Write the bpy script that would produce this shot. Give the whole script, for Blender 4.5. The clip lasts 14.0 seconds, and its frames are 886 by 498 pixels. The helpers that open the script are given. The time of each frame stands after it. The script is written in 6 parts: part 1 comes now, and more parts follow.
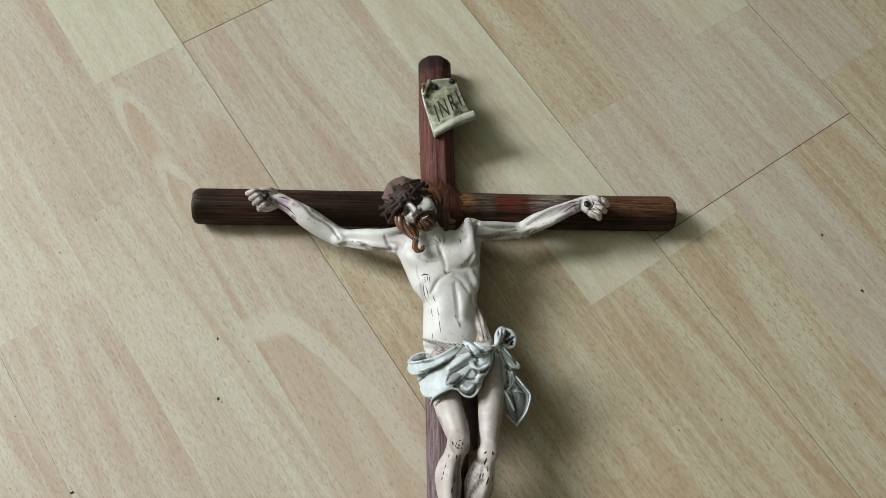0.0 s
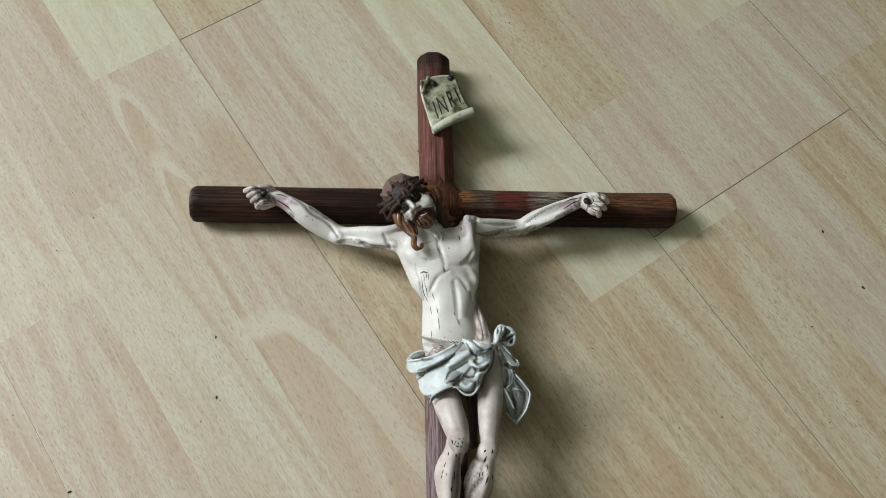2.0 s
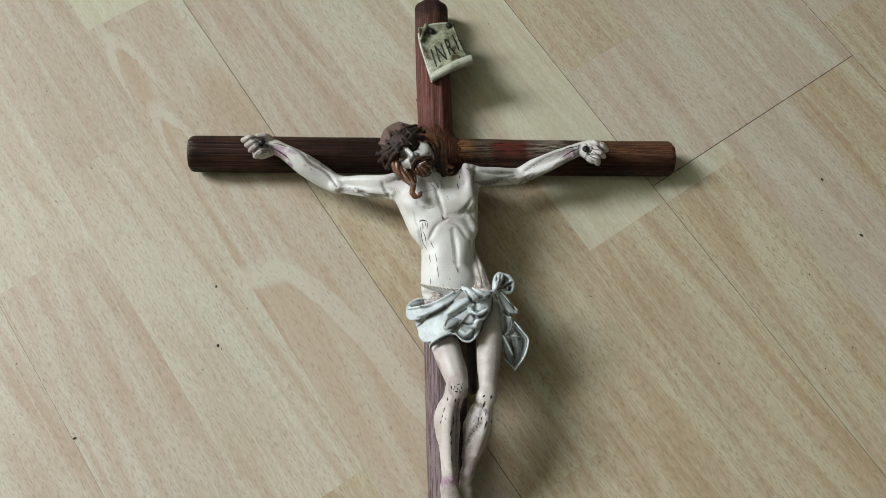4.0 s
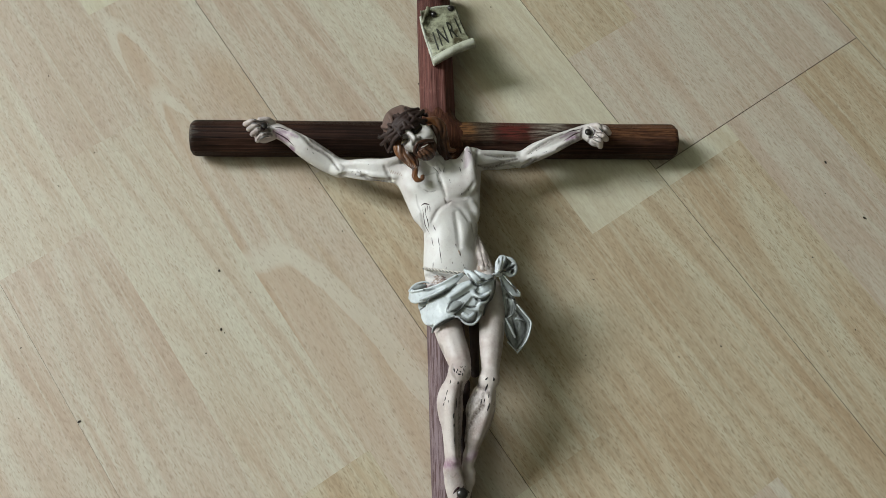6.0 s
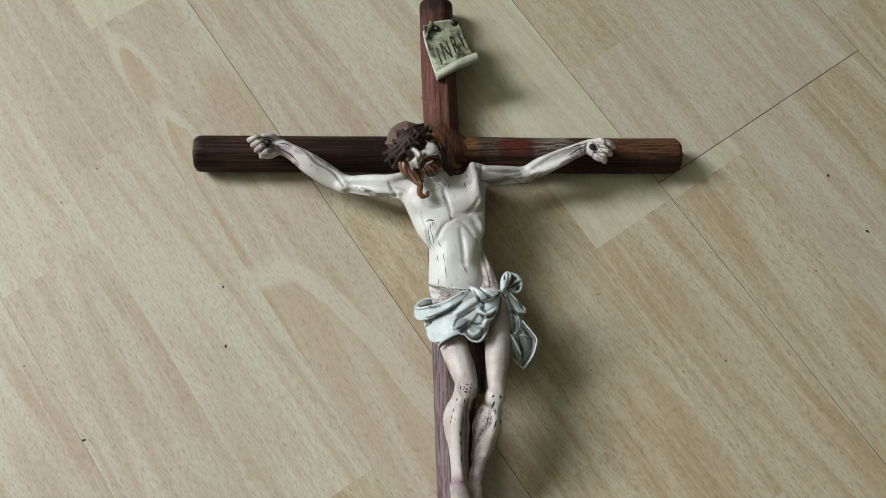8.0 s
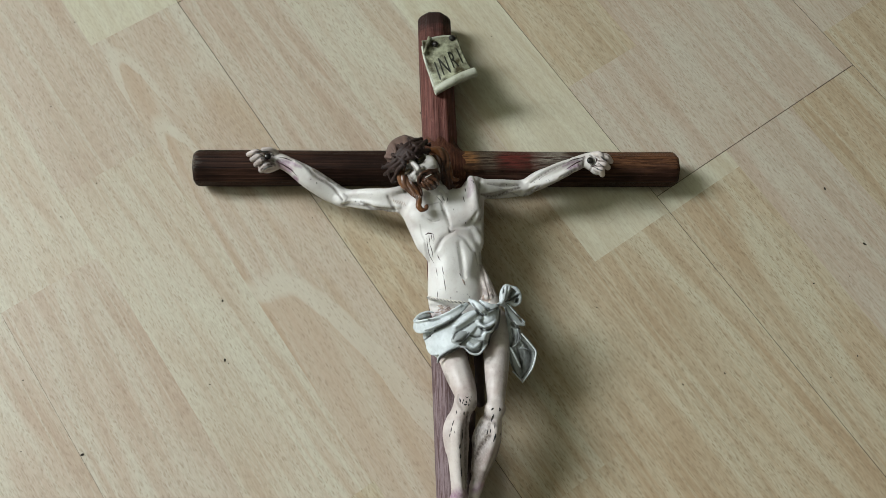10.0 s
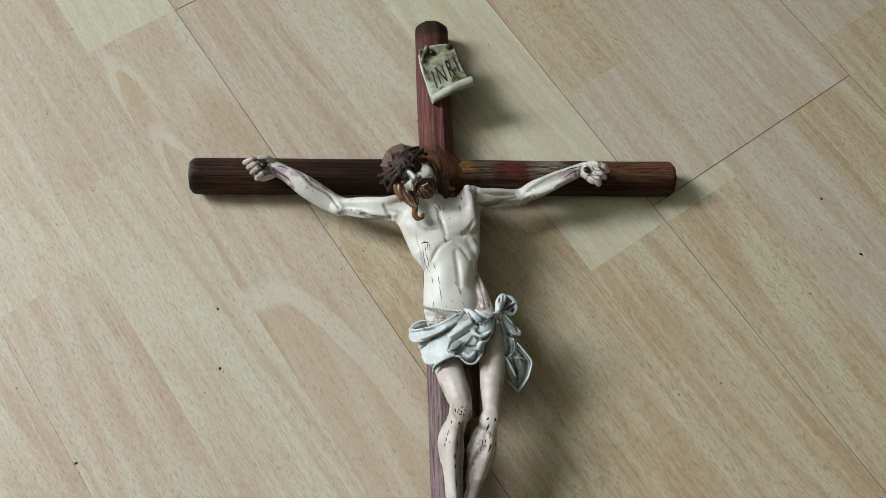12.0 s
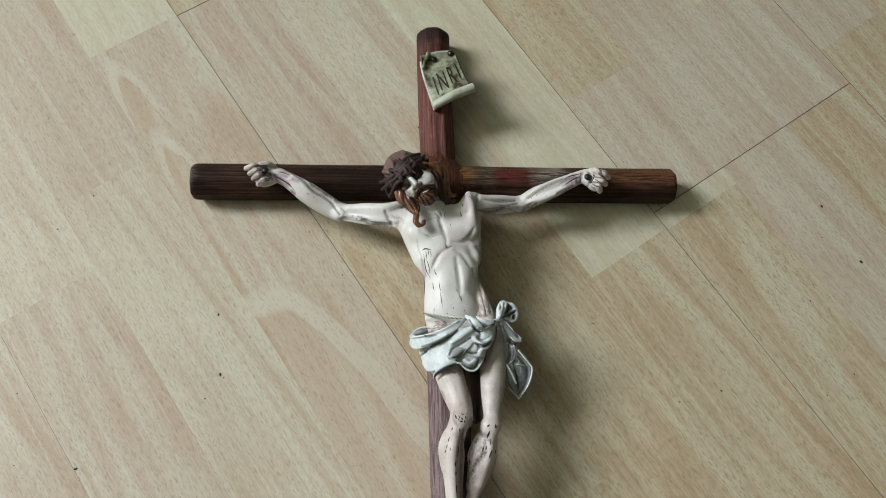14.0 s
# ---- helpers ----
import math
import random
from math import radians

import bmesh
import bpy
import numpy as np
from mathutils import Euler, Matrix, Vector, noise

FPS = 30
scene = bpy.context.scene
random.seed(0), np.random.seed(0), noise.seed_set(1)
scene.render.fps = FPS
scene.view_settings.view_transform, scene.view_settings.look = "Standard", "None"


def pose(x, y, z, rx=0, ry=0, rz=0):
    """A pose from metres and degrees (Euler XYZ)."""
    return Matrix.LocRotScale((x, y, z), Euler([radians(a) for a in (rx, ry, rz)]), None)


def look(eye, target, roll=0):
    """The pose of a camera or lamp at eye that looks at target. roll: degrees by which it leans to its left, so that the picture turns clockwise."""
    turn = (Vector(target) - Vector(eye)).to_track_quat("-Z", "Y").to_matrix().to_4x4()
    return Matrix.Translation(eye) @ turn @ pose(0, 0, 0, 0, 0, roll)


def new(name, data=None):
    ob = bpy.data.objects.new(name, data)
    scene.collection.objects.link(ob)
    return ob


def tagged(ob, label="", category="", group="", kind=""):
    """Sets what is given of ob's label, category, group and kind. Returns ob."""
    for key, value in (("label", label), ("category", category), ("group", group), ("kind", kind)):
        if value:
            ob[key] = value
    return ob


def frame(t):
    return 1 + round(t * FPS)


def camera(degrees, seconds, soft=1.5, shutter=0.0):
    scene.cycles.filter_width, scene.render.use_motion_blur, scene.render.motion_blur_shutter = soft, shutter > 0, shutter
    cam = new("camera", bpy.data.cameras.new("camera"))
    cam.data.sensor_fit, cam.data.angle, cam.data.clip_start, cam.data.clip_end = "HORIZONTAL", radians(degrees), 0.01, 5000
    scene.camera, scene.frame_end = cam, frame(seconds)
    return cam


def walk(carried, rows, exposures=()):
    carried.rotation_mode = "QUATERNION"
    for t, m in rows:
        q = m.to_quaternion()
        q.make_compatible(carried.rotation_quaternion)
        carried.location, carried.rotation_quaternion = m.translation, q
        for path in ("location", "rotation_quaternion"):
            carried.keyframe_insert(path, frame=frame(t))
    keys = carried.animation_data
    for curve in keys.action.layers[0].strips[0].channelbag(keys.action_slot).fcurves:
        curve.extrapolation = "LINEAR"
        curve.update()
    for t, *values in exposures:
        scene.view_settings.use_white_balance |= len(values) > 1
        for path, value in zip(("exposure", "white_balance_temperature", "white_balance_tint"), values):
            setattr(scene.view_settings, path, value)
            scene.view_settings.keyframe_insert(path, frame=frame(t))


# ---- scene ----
cam = camera(55.13, 14.0, soft=0.6)
# seconds, eye, a point looked at, lean
PATH = [
    (0, (-0.0315, -0.22597, 0.51896), (0.00243, -0.04138, 0.05552), 10.456),
    (0.5, (-0.03066, -0.22586, 0.51832), (0.00295, -0.04152, 0.05476), 10.395),
    (1, (-0.02962, -0.22611, 0.51872), (0.00336, -0.04104, 0.05541), 10.135),
    (1.5, (-0.03024, -0.22417, 0.51839), (0.00279, -0.0413, 0.0542), 10.202),
    (2, (-0.03098, -0.22513, 0.51639), (0.0032, -0.04179, 0.05247), 10.471),
    (2.5, (-0.0307, -0.22659, 0.51567), (0.00419, -0.04375, 0.05161), 10.666),
    (3, (-0.03064, -0.22873, 0.51442), (0.0041, -0.04878, 0.04922), 10.775),
    (3.5, (-0.03053, -0.22945, 0.51467), (0.00421, -0.05683, 0.0467), 11.114),
    (4, (-0.03, -0.23069, 0.51551), (0.00412, -0.0708, 0.043), 11.631),
    (4.2, (-0.02933, -0.2307, 0.51559), (0.00414, -0.07417, 0.0419), 11.665),
    (6.3, (-0.02992, -0.23358, 0.51469), (0.00256, -0.08181, 0.03939), 11.433),
    (6.5, (-0.03235, -0.23105, 0.51505), (0.0019, -0.08062, 0.03945), 12.106),
    (7, (-0.03358, -0.22847, 0.51575), (0.00105, -0.07679, 0.04057), 12.116),
    (7.5, (-0.03529, -0.22553, 0.51597), (-4e-05, -0.07342, 0.04098), 12.261),
    (8, (-0.03605, -0.22439, 0.51654), (-0.00035, -0.07068, 0.04209), 12.28),
    (10.5, (-0.03704, -0.22767, 0.51702), (0.00096, -0.06345, 0.04629), 12.085),
    (11, (-0.03667, -0.22498, 0.51706), (0.00192, -0.0609, 0.04633), 12.418),
    (11.5, (-0.03417, -0.22551, 0.51715), (0.00307, -0.05998, 0.04682), 11.963),
    (12, (-0.0352, -0.22572, 0.51694), (0.00261, -0.05865, 0.0472), 12.045),
    (12.5, (-0.03572, -0.22465, 0.51714), (0.0023, -0.05696, 0.04763), 12.078),
    (13, (-0.0358, -0.22374, 0.51755), (0.00147, -0.05612, 0.04796), 11.877),
    (13.5, (-0.03731, -0.22576, 0.5167), (0.00113, -0.05645, 0.04781), 12.185),
    (14, (-0.03661, -0.22412, 0.51777), (0.00197, -0.05507, 0.0488), 12.334),
]
walk(cam, [(t, look(eye, target, roll)) for t, eye, target, roll in PATH], [(0, 0.0), (4, -0.05), (6.5, -0.12), (8, -0.1), (11, -0.06), (14, -0.05)])

# ---------------------------------------------------------------- world, sun, window light
world = bpy.data.worlds.new("sky")
scene.world = world
world.use_nodes = True
wn = world.node_tree.nodes
sky = wn.new("ShaderNodeTexSky")
sky.sky_type, sky.sun_disc, sky.sun_elevation, sky.sun_rotation = "NISHITA", False, radians(35), radians(200)
world.node_tree.links.new(sky.outputs[0], wn["Background"].inputs[0])
wn["Background"].inputs[1].default_value = 0.1

# The room stands square to the floor planks: its u runs across them, its v along them.
ROOM = pose(-0.18066, 0.13386, 0, 0, 0, 33.379)
WEST, EAST, SOUTH, NORTH, HIGH = -3.2, 3.4, -2.0, 1.5, 2.7
WIN_U, WIN_W, WIN_LOW, WIN_TOP = -1.5, 1.25, 1.2, 2.4


def lamp(name, m, wide, high, watts, colour):
    data = bpy.data.lights.new(name, "AREA")
    data.shape, data.size, data.size_y, data.energy, data.color = "RECTANGLE", wide, high, watts, colour
    ob = new(name, data)
    ob.matrix_world = m
    return ob


# Daylight that comes in at the window's opening.
lamp("window_daylight", ROOM @ pose(WIN_U, NORTH + 0.1, (WIN_LOW + WIN_TOP) / 2, -90, 0, 0), WIN_W, WIN_TOP - WIN_LOW, 192, (0.915, 0.97, 1.0))
scene.view_settings.exposure = 0.0


# ---------------------------------------------------------------- materials
class Paint:
    """A node material in the making."""

    def __init__(self, name, rough=0.5, metal=0.0, coat=0.0, spec=0.5):
        self.mat = bpy.data.materials.new(name)
        self.mat.use_nodes = True
        self.tree = self.mat.node_tree
        self.bsdf = self.tree.nodes["Principled BSDF"]
        self.bsdf.inputs["Roughness"].default_value = rough
        self.bsdf.inputs["Metallic"].default_value = metal
        self.bsdf.inputs["Coat Weight"].default_value = coat
        self.bsdf.inputs["Specular IOR Level"].default_value = spec
        self.bsdf.inputs["Coat Roughness"].default_value = 0.25

    def node(self, kind, *links, **values):
        n = self.tree.nodes.new(kind)
        for i, source in links:
            self.put(source, n.inputs[i])
        for key, value in values.items():
            n.inputs[key.replace("_", " ")].default_value = value
        return n

    def put(self, source, socket):
        if hasattr(source, "links"):
            self.tree.links.new(source, socket)
        else:
            socket.default_value = source

    def place(self, scale=(1, 1, 1), turn=0.0, shift=None):
        """Object coordinates in metres, stretched; shift: a colour or vector added."""
        out = self.tree.nodes.new("ShaderNodeTexCoord").outputs["Object"]
        if shift is not None:
            n = self.node("ShaderNodeVectorMath", (0, out), (1, shift))
            out = n.outputs[0]
        n = self.node("ShaderNodeMapping", (0, out))
        n.inputs["Scale"].default_value = scale
        n.inputs["Rotation"].default_value = (0, 0, radians(turn))
        return n.outputs[0]

    def noise(self, where, scale, detail=3, rough=0.55, distort=0.0):
        n = self.node("ShaderNodeTexNoise", (0, where), Scale=scale, Detail=detail, Roughness=rough, Distortion=distort)
        return n.outputs[0]

    def ramp(self, fac, *stops):
        n = self.node("ShaderNodeValToRGB", (0, fac))
        e = n.color_ramp.elements
        while len(e) < len(stops):
            e.new(0.5)
        for el, (p, c) in zip(e, stops):
            el.position = p
            el.color = (*c, 1) if hasattr(c, "__len__") else (c, c, c, 1)
        return n.outputs[0]

    def math(self, op, a, b=0.0, clamp=False):
        n = self.node("ShaderNodeMath", (0, a), (1, b))
        n.operation, n.use_clamp = op, clamp
        return n.outputs[0]

    def mix(self, fac, a, b, mode="MIX"):
        n = self.tree.nodes.new("ShaderNodeMix")
        n.data_type, n.blend_type = "RGBA", mode
        for sock, v in ((n.inputs[0], fac), (n.inputs[6], a), (n.inputs[7], b)):
            self.put((*v, 1) if isinstance(v, tuple) else v, sock)
        return n.outputs[2]

    def done(self, colour=None, height=None, bump=0.2, dist=0.0005, rough=None):
        if colour is not None:
            self.put((*colour, 1) if isinstance(colour, tuple) else colour, self.bsdf.inputs["Base Color"])
        if rough is not None:
            self.put(rough, self.bsdf.inputs["Roughness"])
        if height is not None:
            n = self.node("ShaderNodeBump", Strength=bump, Distance=dist)
            self.put(height, n.inputs["Height"])
            self.tree.links.new(n.outputs[0], self.bsdf.inputs["Normal"])
        return self.mat


def beech(name, pale, body, warm, fleck, streak=0.5, arches=(), dashes=0.44):
    """Laminate with a beech print: bands along the grain, pale figure, short dark flecks, a satin wear layer."""
    p = Paint(name, rough=0.42, spec=0.3)
    rnd = p.tree.nodes.new("ShaderNodeObjectInfo").outputs["Random"]
    seed = p.node("ShaderNodeCombineXYZ", (0, p.math("MULTIPLY", rnd, 7.3)), (1, p.math("MULTIPLY", rnd, 31.7)), (2, p.math("MULTIPLY", rnd, 3.1))).outputs[0]
    flat = p.tree.nodes.new("ShaderNodeTexCoord").outputs["Object"]
    bend = p.node("ShaderNodeVectorMath", (0, flat), (1, p.node("ShaderNodeVectorMath", (0, p.node("ShaderNodeTexNoise", (0, p.place((30, 7, 1), shift=seed)), Scale=1.0, Detail=2.0).outputs[1]), (1, (0.012, 0.05, 0))).outputs[0]))
    bend.inputs[1].links[0].from_node.operation = "MULTIPLY"
    xy = p.node("ShaderNodeSeparateXYZ", (0, bend.outputs[0]))
    off = p.math("ADD", xy.outputs[0], p.math("MULTIPLY", p.math("SUBTRACT", rnd, 0.5), 0.05))
    arch = p.math("ADD", xy.outputs[1], p.math("MULTIPLY", p.math("MULTIPLY", off, off), 150.0))
    rings = p.node("ShaderNodeCombineXYZ", (0, p.math("MULTIPLY", arch, 9.0)), (1, p.math("MULTIPLY", off, 44.0)), (2, p.math("MULTIPLY", rnd, 40.0))).outputs[0]
    broad = p.noise(rings, 1.0, 3, 0.55, 0.25)
    lines = p.noise(p.place((130, 5.5, 1), shift=seed), 1.0, 3, 0.6, 0.5)
    thin = p.noise(p.place((380, 8.0, 1), shift=seed), 1.0, 3, 0.6, 0.35)
    hair = p.noise(p.place((900, 190, 1), shift=seed), 1.0, 3, 0.65, 0.4)
    blot = p.noise(p.place((14, 9, 1), shift=seed), 1.0, 3, 0.5, 0.6)
    c = p.ramp(broad, (0.38, warm), (0.5, body), (0.58, tuple(0.5 * (m + n) for m, n in zip(body, pale))), (0.66, pale))
    c = p.mix(p.ramp(lines, (0.5, 0.0), (0.66, streak)), c, pale)
    c = p.mix(p.ramp(lines, (0.3, 0.5), (0.46, 0.0)), c, warm)
    c = p.mix(p.ramp(thin, (0.52, 0.0), (0.68, 0.7 * streak)), c, pale)
    c = p.mix(p.ramp(thin, (0.32, 0.35), (0.45, 0.0)), c, warm)
    c = p.mix(p.ramp(blot, (0.4, 0.0), (0.7, 0.3)), c, tuple(0.93 * v for v in pale))
    c = p.mix(p.ramp(hair, (0.36, 0.32), (0.56, 0.0)), c, fleck)
    # cathedral arches of this one stave: centre, power, outer apex and spread, inner apex and spread
    jit = p.node("ShaderNodeVectorMath", (0, p.node("ShaderNodeTexNoise", (0, p.place((55, 18, 1))), Scale=1.0, Detail=3.0).outputs[1]), (1, (0.5, 0.5, 0.5))) if arches else None
    if arches:
        jit.operation = "SUBTRACT"
        jit = p.node("ShaderNodeVectorMath", (0, jit.outputs[0]), (1, (0.008, 0.022, 0)))
        jit.operation = "MULTIPLY"
        spot = p.node("ShaderNodeSeparateXYZ", (0, p.node("ShaderNodeVectorMath", (0, flat), (1, jit.outputs[0])).outputs[0]))
    for centre, power, out_v, out_k, in_v, in_k, reach in arches:
        du = p.math("POWER", p.math("ABSOLUTE", p.math("SUBTRACT", spot.outputs[0], centre)), power)
        lower = lambda apex, k, soft: p.math("DIVIDE", p.math("SUBTRACT", p.math("SUBTRACT", apex, p.math("MULTIPLY", du, k)), spot.outputs[1]), soft)
        outer = p.math("ADD", lower(out_v, out_k, 0.009), 0.5, True)
        inner = p.math("ADD", lower(in_v, in_k, 0.005), 0.5, True)
        deep = p.math("SUBTRACT", 1.0, p.math("DIVIDE", p.math("SUBTRACT", in_v, spot.outputs[1]), reach), True)
        deep = p.math("MULTIPLY", p.math("GREATER_THAN", deep, 0.0), deep, True)
        band = p.math("MULTIPLY", p.math("MULTIPLY", outer, p.math("SUBTRACT", 1.0, inner)), deep, True)
        c = p.mix(p.math("MULTIPLY", inner, p.math("MULTIPLY", deep, 0.55), True), c, warm)
        c = p.mix(p.math("MULTIPLY", band, 0.72), c, pale)
    # short dashes of the rays
    marks = None
    for scale, keep, width in (((800, 230, 1), 0.25, 0.22), ((470, 130, 1), 0.5, 0.2)):
        sway = p.node("ShaderNodeVectorMath", (0, p.node("ShaderNodeTexNoise", (0, p.place((160, 160, 1))), Scale=1.0, Detail=2.0).outputs[1]), (1, (0.0022, 0.003, 0.0)))
        sway.operation = "MULTIPLY"
        w = p.place(scale, turn=0, shift=p.node("ShaderNodeVectorMath", (0, seed), (1, sway.outputs[0])).outputs[0])
        v = p.tree.nodes.new("ShaderNodeTexVoronoi")
        p.tree.links.new(w, v.inputs["Vector"])
        v.inputs["Scale"].default_value = 1.0
        near = p.ramp(v.outputs["Distance"], (width * 0.6, 1.0), (width * 1.5, 0.0))
        on = p.math("GREATER_THAN", p.node("ShaderNodeSeparateColor", (0, v.outputs["Color"])).outputs[0], keep)
        m = p.math("MULTIPLY", near, on)
        marks = m if marks is None else p.math("MAXIMUM", marks, m)
    c = p.mix(p.math("MULTIPLY", marks, dashes), c, fleck)
    grit = p.noise(p.place((60, 60, 60)), 1.0, 4, 0.6)
    rough = p.math("ADD", p.math("MULTIPLY", grit, 0.16), 0.34)
    return p.done(c, p.math("SUBTRACT", hair, p.math("MULTIPLY", marks, 0.5)), 0.28, 0.0003, rough)


BEECH = {
    "pale": beech("beech_pale", (0.615, 0.592, 0.468), (0.578, 0.542, 0.414), (0.51, 0.445, 0.322), (0.37, 0.30, 0.21), 0.4, (), 0.26),
    "pink": beech("beech_pink", (0.565, 0.525, 0.43), (0.505, 0.412, 0.326), (0.465, 0.362, 0.275), (0.285, 0.205, 0.14), 0.72),
    "tan": beech("beech_tan", (0.56, 0.515, 0.385), (0.485, 0.385, 0.262), (0.43, 0.322, 0.208), (0.24, 0.165, 0.10), 0.7, (), 0.55),
    "cream": beech("beech_cream", (0.575, 0.545, 0.44), (0.535, 0.465, 0.365), (0.48, 0.385, 0.29), (0.30, 0.22, 0.15), 0.75),
    "figured": beech("beech_figured", (0.575, 0.535, 0.44), (0.505, 0.412, 0.325), (0.465, 0.355, 0.255), (0.285, 0.205, 0.14), 0.35, (
        (-0.0225, 2.0, 0.204, 260.0, 0.188, 420.0, 0.10), (-0.0225, 2.0, 0.141, 300.0, 0.127, 480.0, 0.09), (-0.031, 4.0, 0.0045, 1.9e4, -0.0105, 5.3e4, 0.26))),
}


def timber(name, dark, mid, lit, along, stain=None):
    """Dark-stained and varnished wood with grain along one axis (0: x, 1: y)."""
    p = Paint(name, rough=0.5, coat=0.0, spec=0.1)
    s = [760, 760, 760]
    s[along] = 16
    t = [2300, 2300, 2300]
    t[along] = 75
    grain = p.noise(p.place(tuple(s)), 1.0, 4, 0.62, 0.3)
    fine = p.noise(p.place(tuple(t)), 1.0, 3, 0.6)
    large = p.noise(p.place((22, 22, 22)), 1.0, 3, 0.55)
    c = p.ramp(grain, (0.3, dark), (0.5, mid), (0.72, lit))
    c = p.mix(p.ramp(large, (0.42, 0.6), (0.62, 0.0)), c, dark)
    worn = p.noise(p.place((140, 140, 140)), 1.0, 4, 0.7)
    c = p.mix(p.ramp(worn, (0.62, 0.0), (0.74, 0.3)), c, tuple(1.6 * v for v in lit))
    c = p.mix(p.ramp(fine, (0.3, 0.55), (0.52, 0.0)), c, tuple(0.35 * v for v in dark))
    if stain:
        pos = p.node("ShaderNodeSeparateXYZ", (0, p.place((1, 1, 1)))).outputs[along]
        wob = p.math("ADD", pos, p.math("MULTIPLY", p.math("SUBTRACT", p.noise(p.place((60, 160, 160)), 1.0, 3), 0.5), 0.02))
        q = [1300, 1300, 1300]
        q[along] = 60
        dry = p.noise(p.place(tuple(q)), 1.0, 4, 0.7, 0.2)
        for lo, hi, colour, much in stain:
            a = p.node("ShaderNodeMapRange", (0, wob)).outputs[0]
            a.node.inputs[1].default_value, a.node.inputs[2].default_value = lo - 0.004, lo + 0.004
            b = p.node("ShaderNodeMapRange", (0, wob)).outputs[0]
            b.node.inputs[1].default_value, b.node.inputs[2].default_value = hi + 0.004, hi - 0.004
            if along == 0:
                side = p.node("ShaderNodeMapRange", (0, p.math("ADD", p.node("ShaderNodeSeparateXYZ", (0, p.place((1, 1, 1)))).outputs[1], p.math("MULTIPLY", p.math("SUBTRACT", p.noise(p.place((90, 90, 90)), 1.0, 3), 0.5), 0.014))))
                side.inputs[1].default_value, side.inputs[2].default_value = -0.003, 0.005
                a = p.math("MULTIPLY", a, side.outputs[0])
            f = p.math("MULTIPLY", p.math("MULTIPLY", a, b), p.ramp(dry, (0.42, 0.05 * much), (0.56, much)) if much < 1.5 else 0.85)
            c = p.mix(f, c, colour)
    return p.done(c, p.math("ADD", grain, p.math("MULTIPLY", fine, 0.6)), 0.6, 0.0010, p.math("ADD", p.math("MULTIPLY", grain, 0.5), 0.25))


def glaze(name, base, wash, rough=0.36, coat=0.3, scale=1.0, much=0.6, fine=True, lo=0.48, hi=0.78, layers=()):
    """Hand-painted cast resin: a ground coat with a thin darker wash, brush marks and small pits."""
    p = Paint(name, rough=rough, coat=coat)
    big = p.noise(p.place((60 * scale,) * 3), 1.0, 3, 0.6)
    brush = p.noise(p.place((330 * scale, 240 * scale, 330 * scale), turn=12), 1.0, 4, 0.65, 0.3)
    pits = p.noise(p.place((1500,) * 3), 1.0, 2, 0.5)
    c = p.mix(p.ramp(big, (lo, 0.0), (hi, much)), base, wash)
    c = p.mix(p.ramp(brush, (0.56, 0.0), (0.8, 0.55 * much)), c, wash)
    if fine:
        c = p.mix(p.ramp(pits, (0.69, 0.0), (0.74, 0.5)), c, tuple(0.4 * v for v in wash))
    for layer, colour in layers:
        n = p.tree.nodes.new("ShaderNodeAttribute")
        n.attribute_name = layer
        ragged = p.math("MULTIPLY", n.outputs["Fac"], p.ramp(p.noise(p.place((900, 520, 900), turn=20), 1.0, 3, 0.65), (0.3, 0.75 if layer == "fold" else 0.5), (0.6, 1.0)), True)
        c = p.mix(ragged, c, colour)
    return p.done(c, p.math("ADD", brush, p.math("MULTIPLY", pits, 0.3)), 0.22, 0.0009, p.math("ADD", p.math("MULTIPLY", big, 0.25), rough - 0.1))


def plain(name, colour, rough=0.6, bump=0.15, scale=80, spread=0.12, metal=0.0, coat=0.0):
    p = Paint(name, rough=rough, metal=metal, coat=coat)
    n = p.noise(p.place((scale,) * 3), 1.0, 4, 0.6)
    c = p.ramp(n, (0.3, tuple(v * (1 - spread) for v in colour)), (0.7, tuple(min(1, v * (1 + spread)) for v in colour)))
    return p.done(c, n, bump, 0.0006)


BODY_WASH = (("violet", (0.24, 0.11, 0.20)), ("umber", (0.075, 0.05, 0.04)))
SKIN = glaze("painted_ivory", (0.64, 0.62, 0.595), (0.46, 0.37, 0.355), 0.52, 0.1, 1.0, 0.7, layers=BODY_WASH)
SHIN = glaze("painted_ivory_warm", (0.57, 0.515, 0.485), (0.36, 0.265, 0.245), 0.52, 0.1, 1.3, 0.75, True, 0.44, 0.72, layers=BODY_WASH)
# near-black along the lines of the fold layer
CLOTH_FOLD_DARK = (("fold", (0.025, 0.024, 0.022)),)
CLOTH = glaze("painted_pale_blue", (0.60, 0.645, 0.665), (0.25, 0.28, 0.29), 0.5, 0.12, 1.3, 0.7, layers=CLOTH_FOLD_DARK)
# darker cloth: grey wash, and shade coloured into pockets and hollows
CLOTH_DARK = glaze("painted_grey_wash_and_shade", (0.36, 0.385, 0.385), (0.09, 0.09, 0.09), 0.45, 0.2, 1.4, 0.7, layers=CLOTH_FOLD_DARK)
HAIR = glaze("painted_chestnut", (0.17, 0.068, 0.026), (0.022, 0.009, 0.006), 0.3, 0.5, 3.2, 1.0, False)
BEARD = glaze("painted_dark_beard", (0.058, 0.025, 0.015), (0.016, 0.007, 0.005), 0.35, 0.3, 3.2, 0.9, False)
RUST = glaze("painted_rust_brown", (0.125, 0.056, 0.030), (0.025, 0.011, 0.008), 0.34, 0.4, 3.2, 1.0, False)
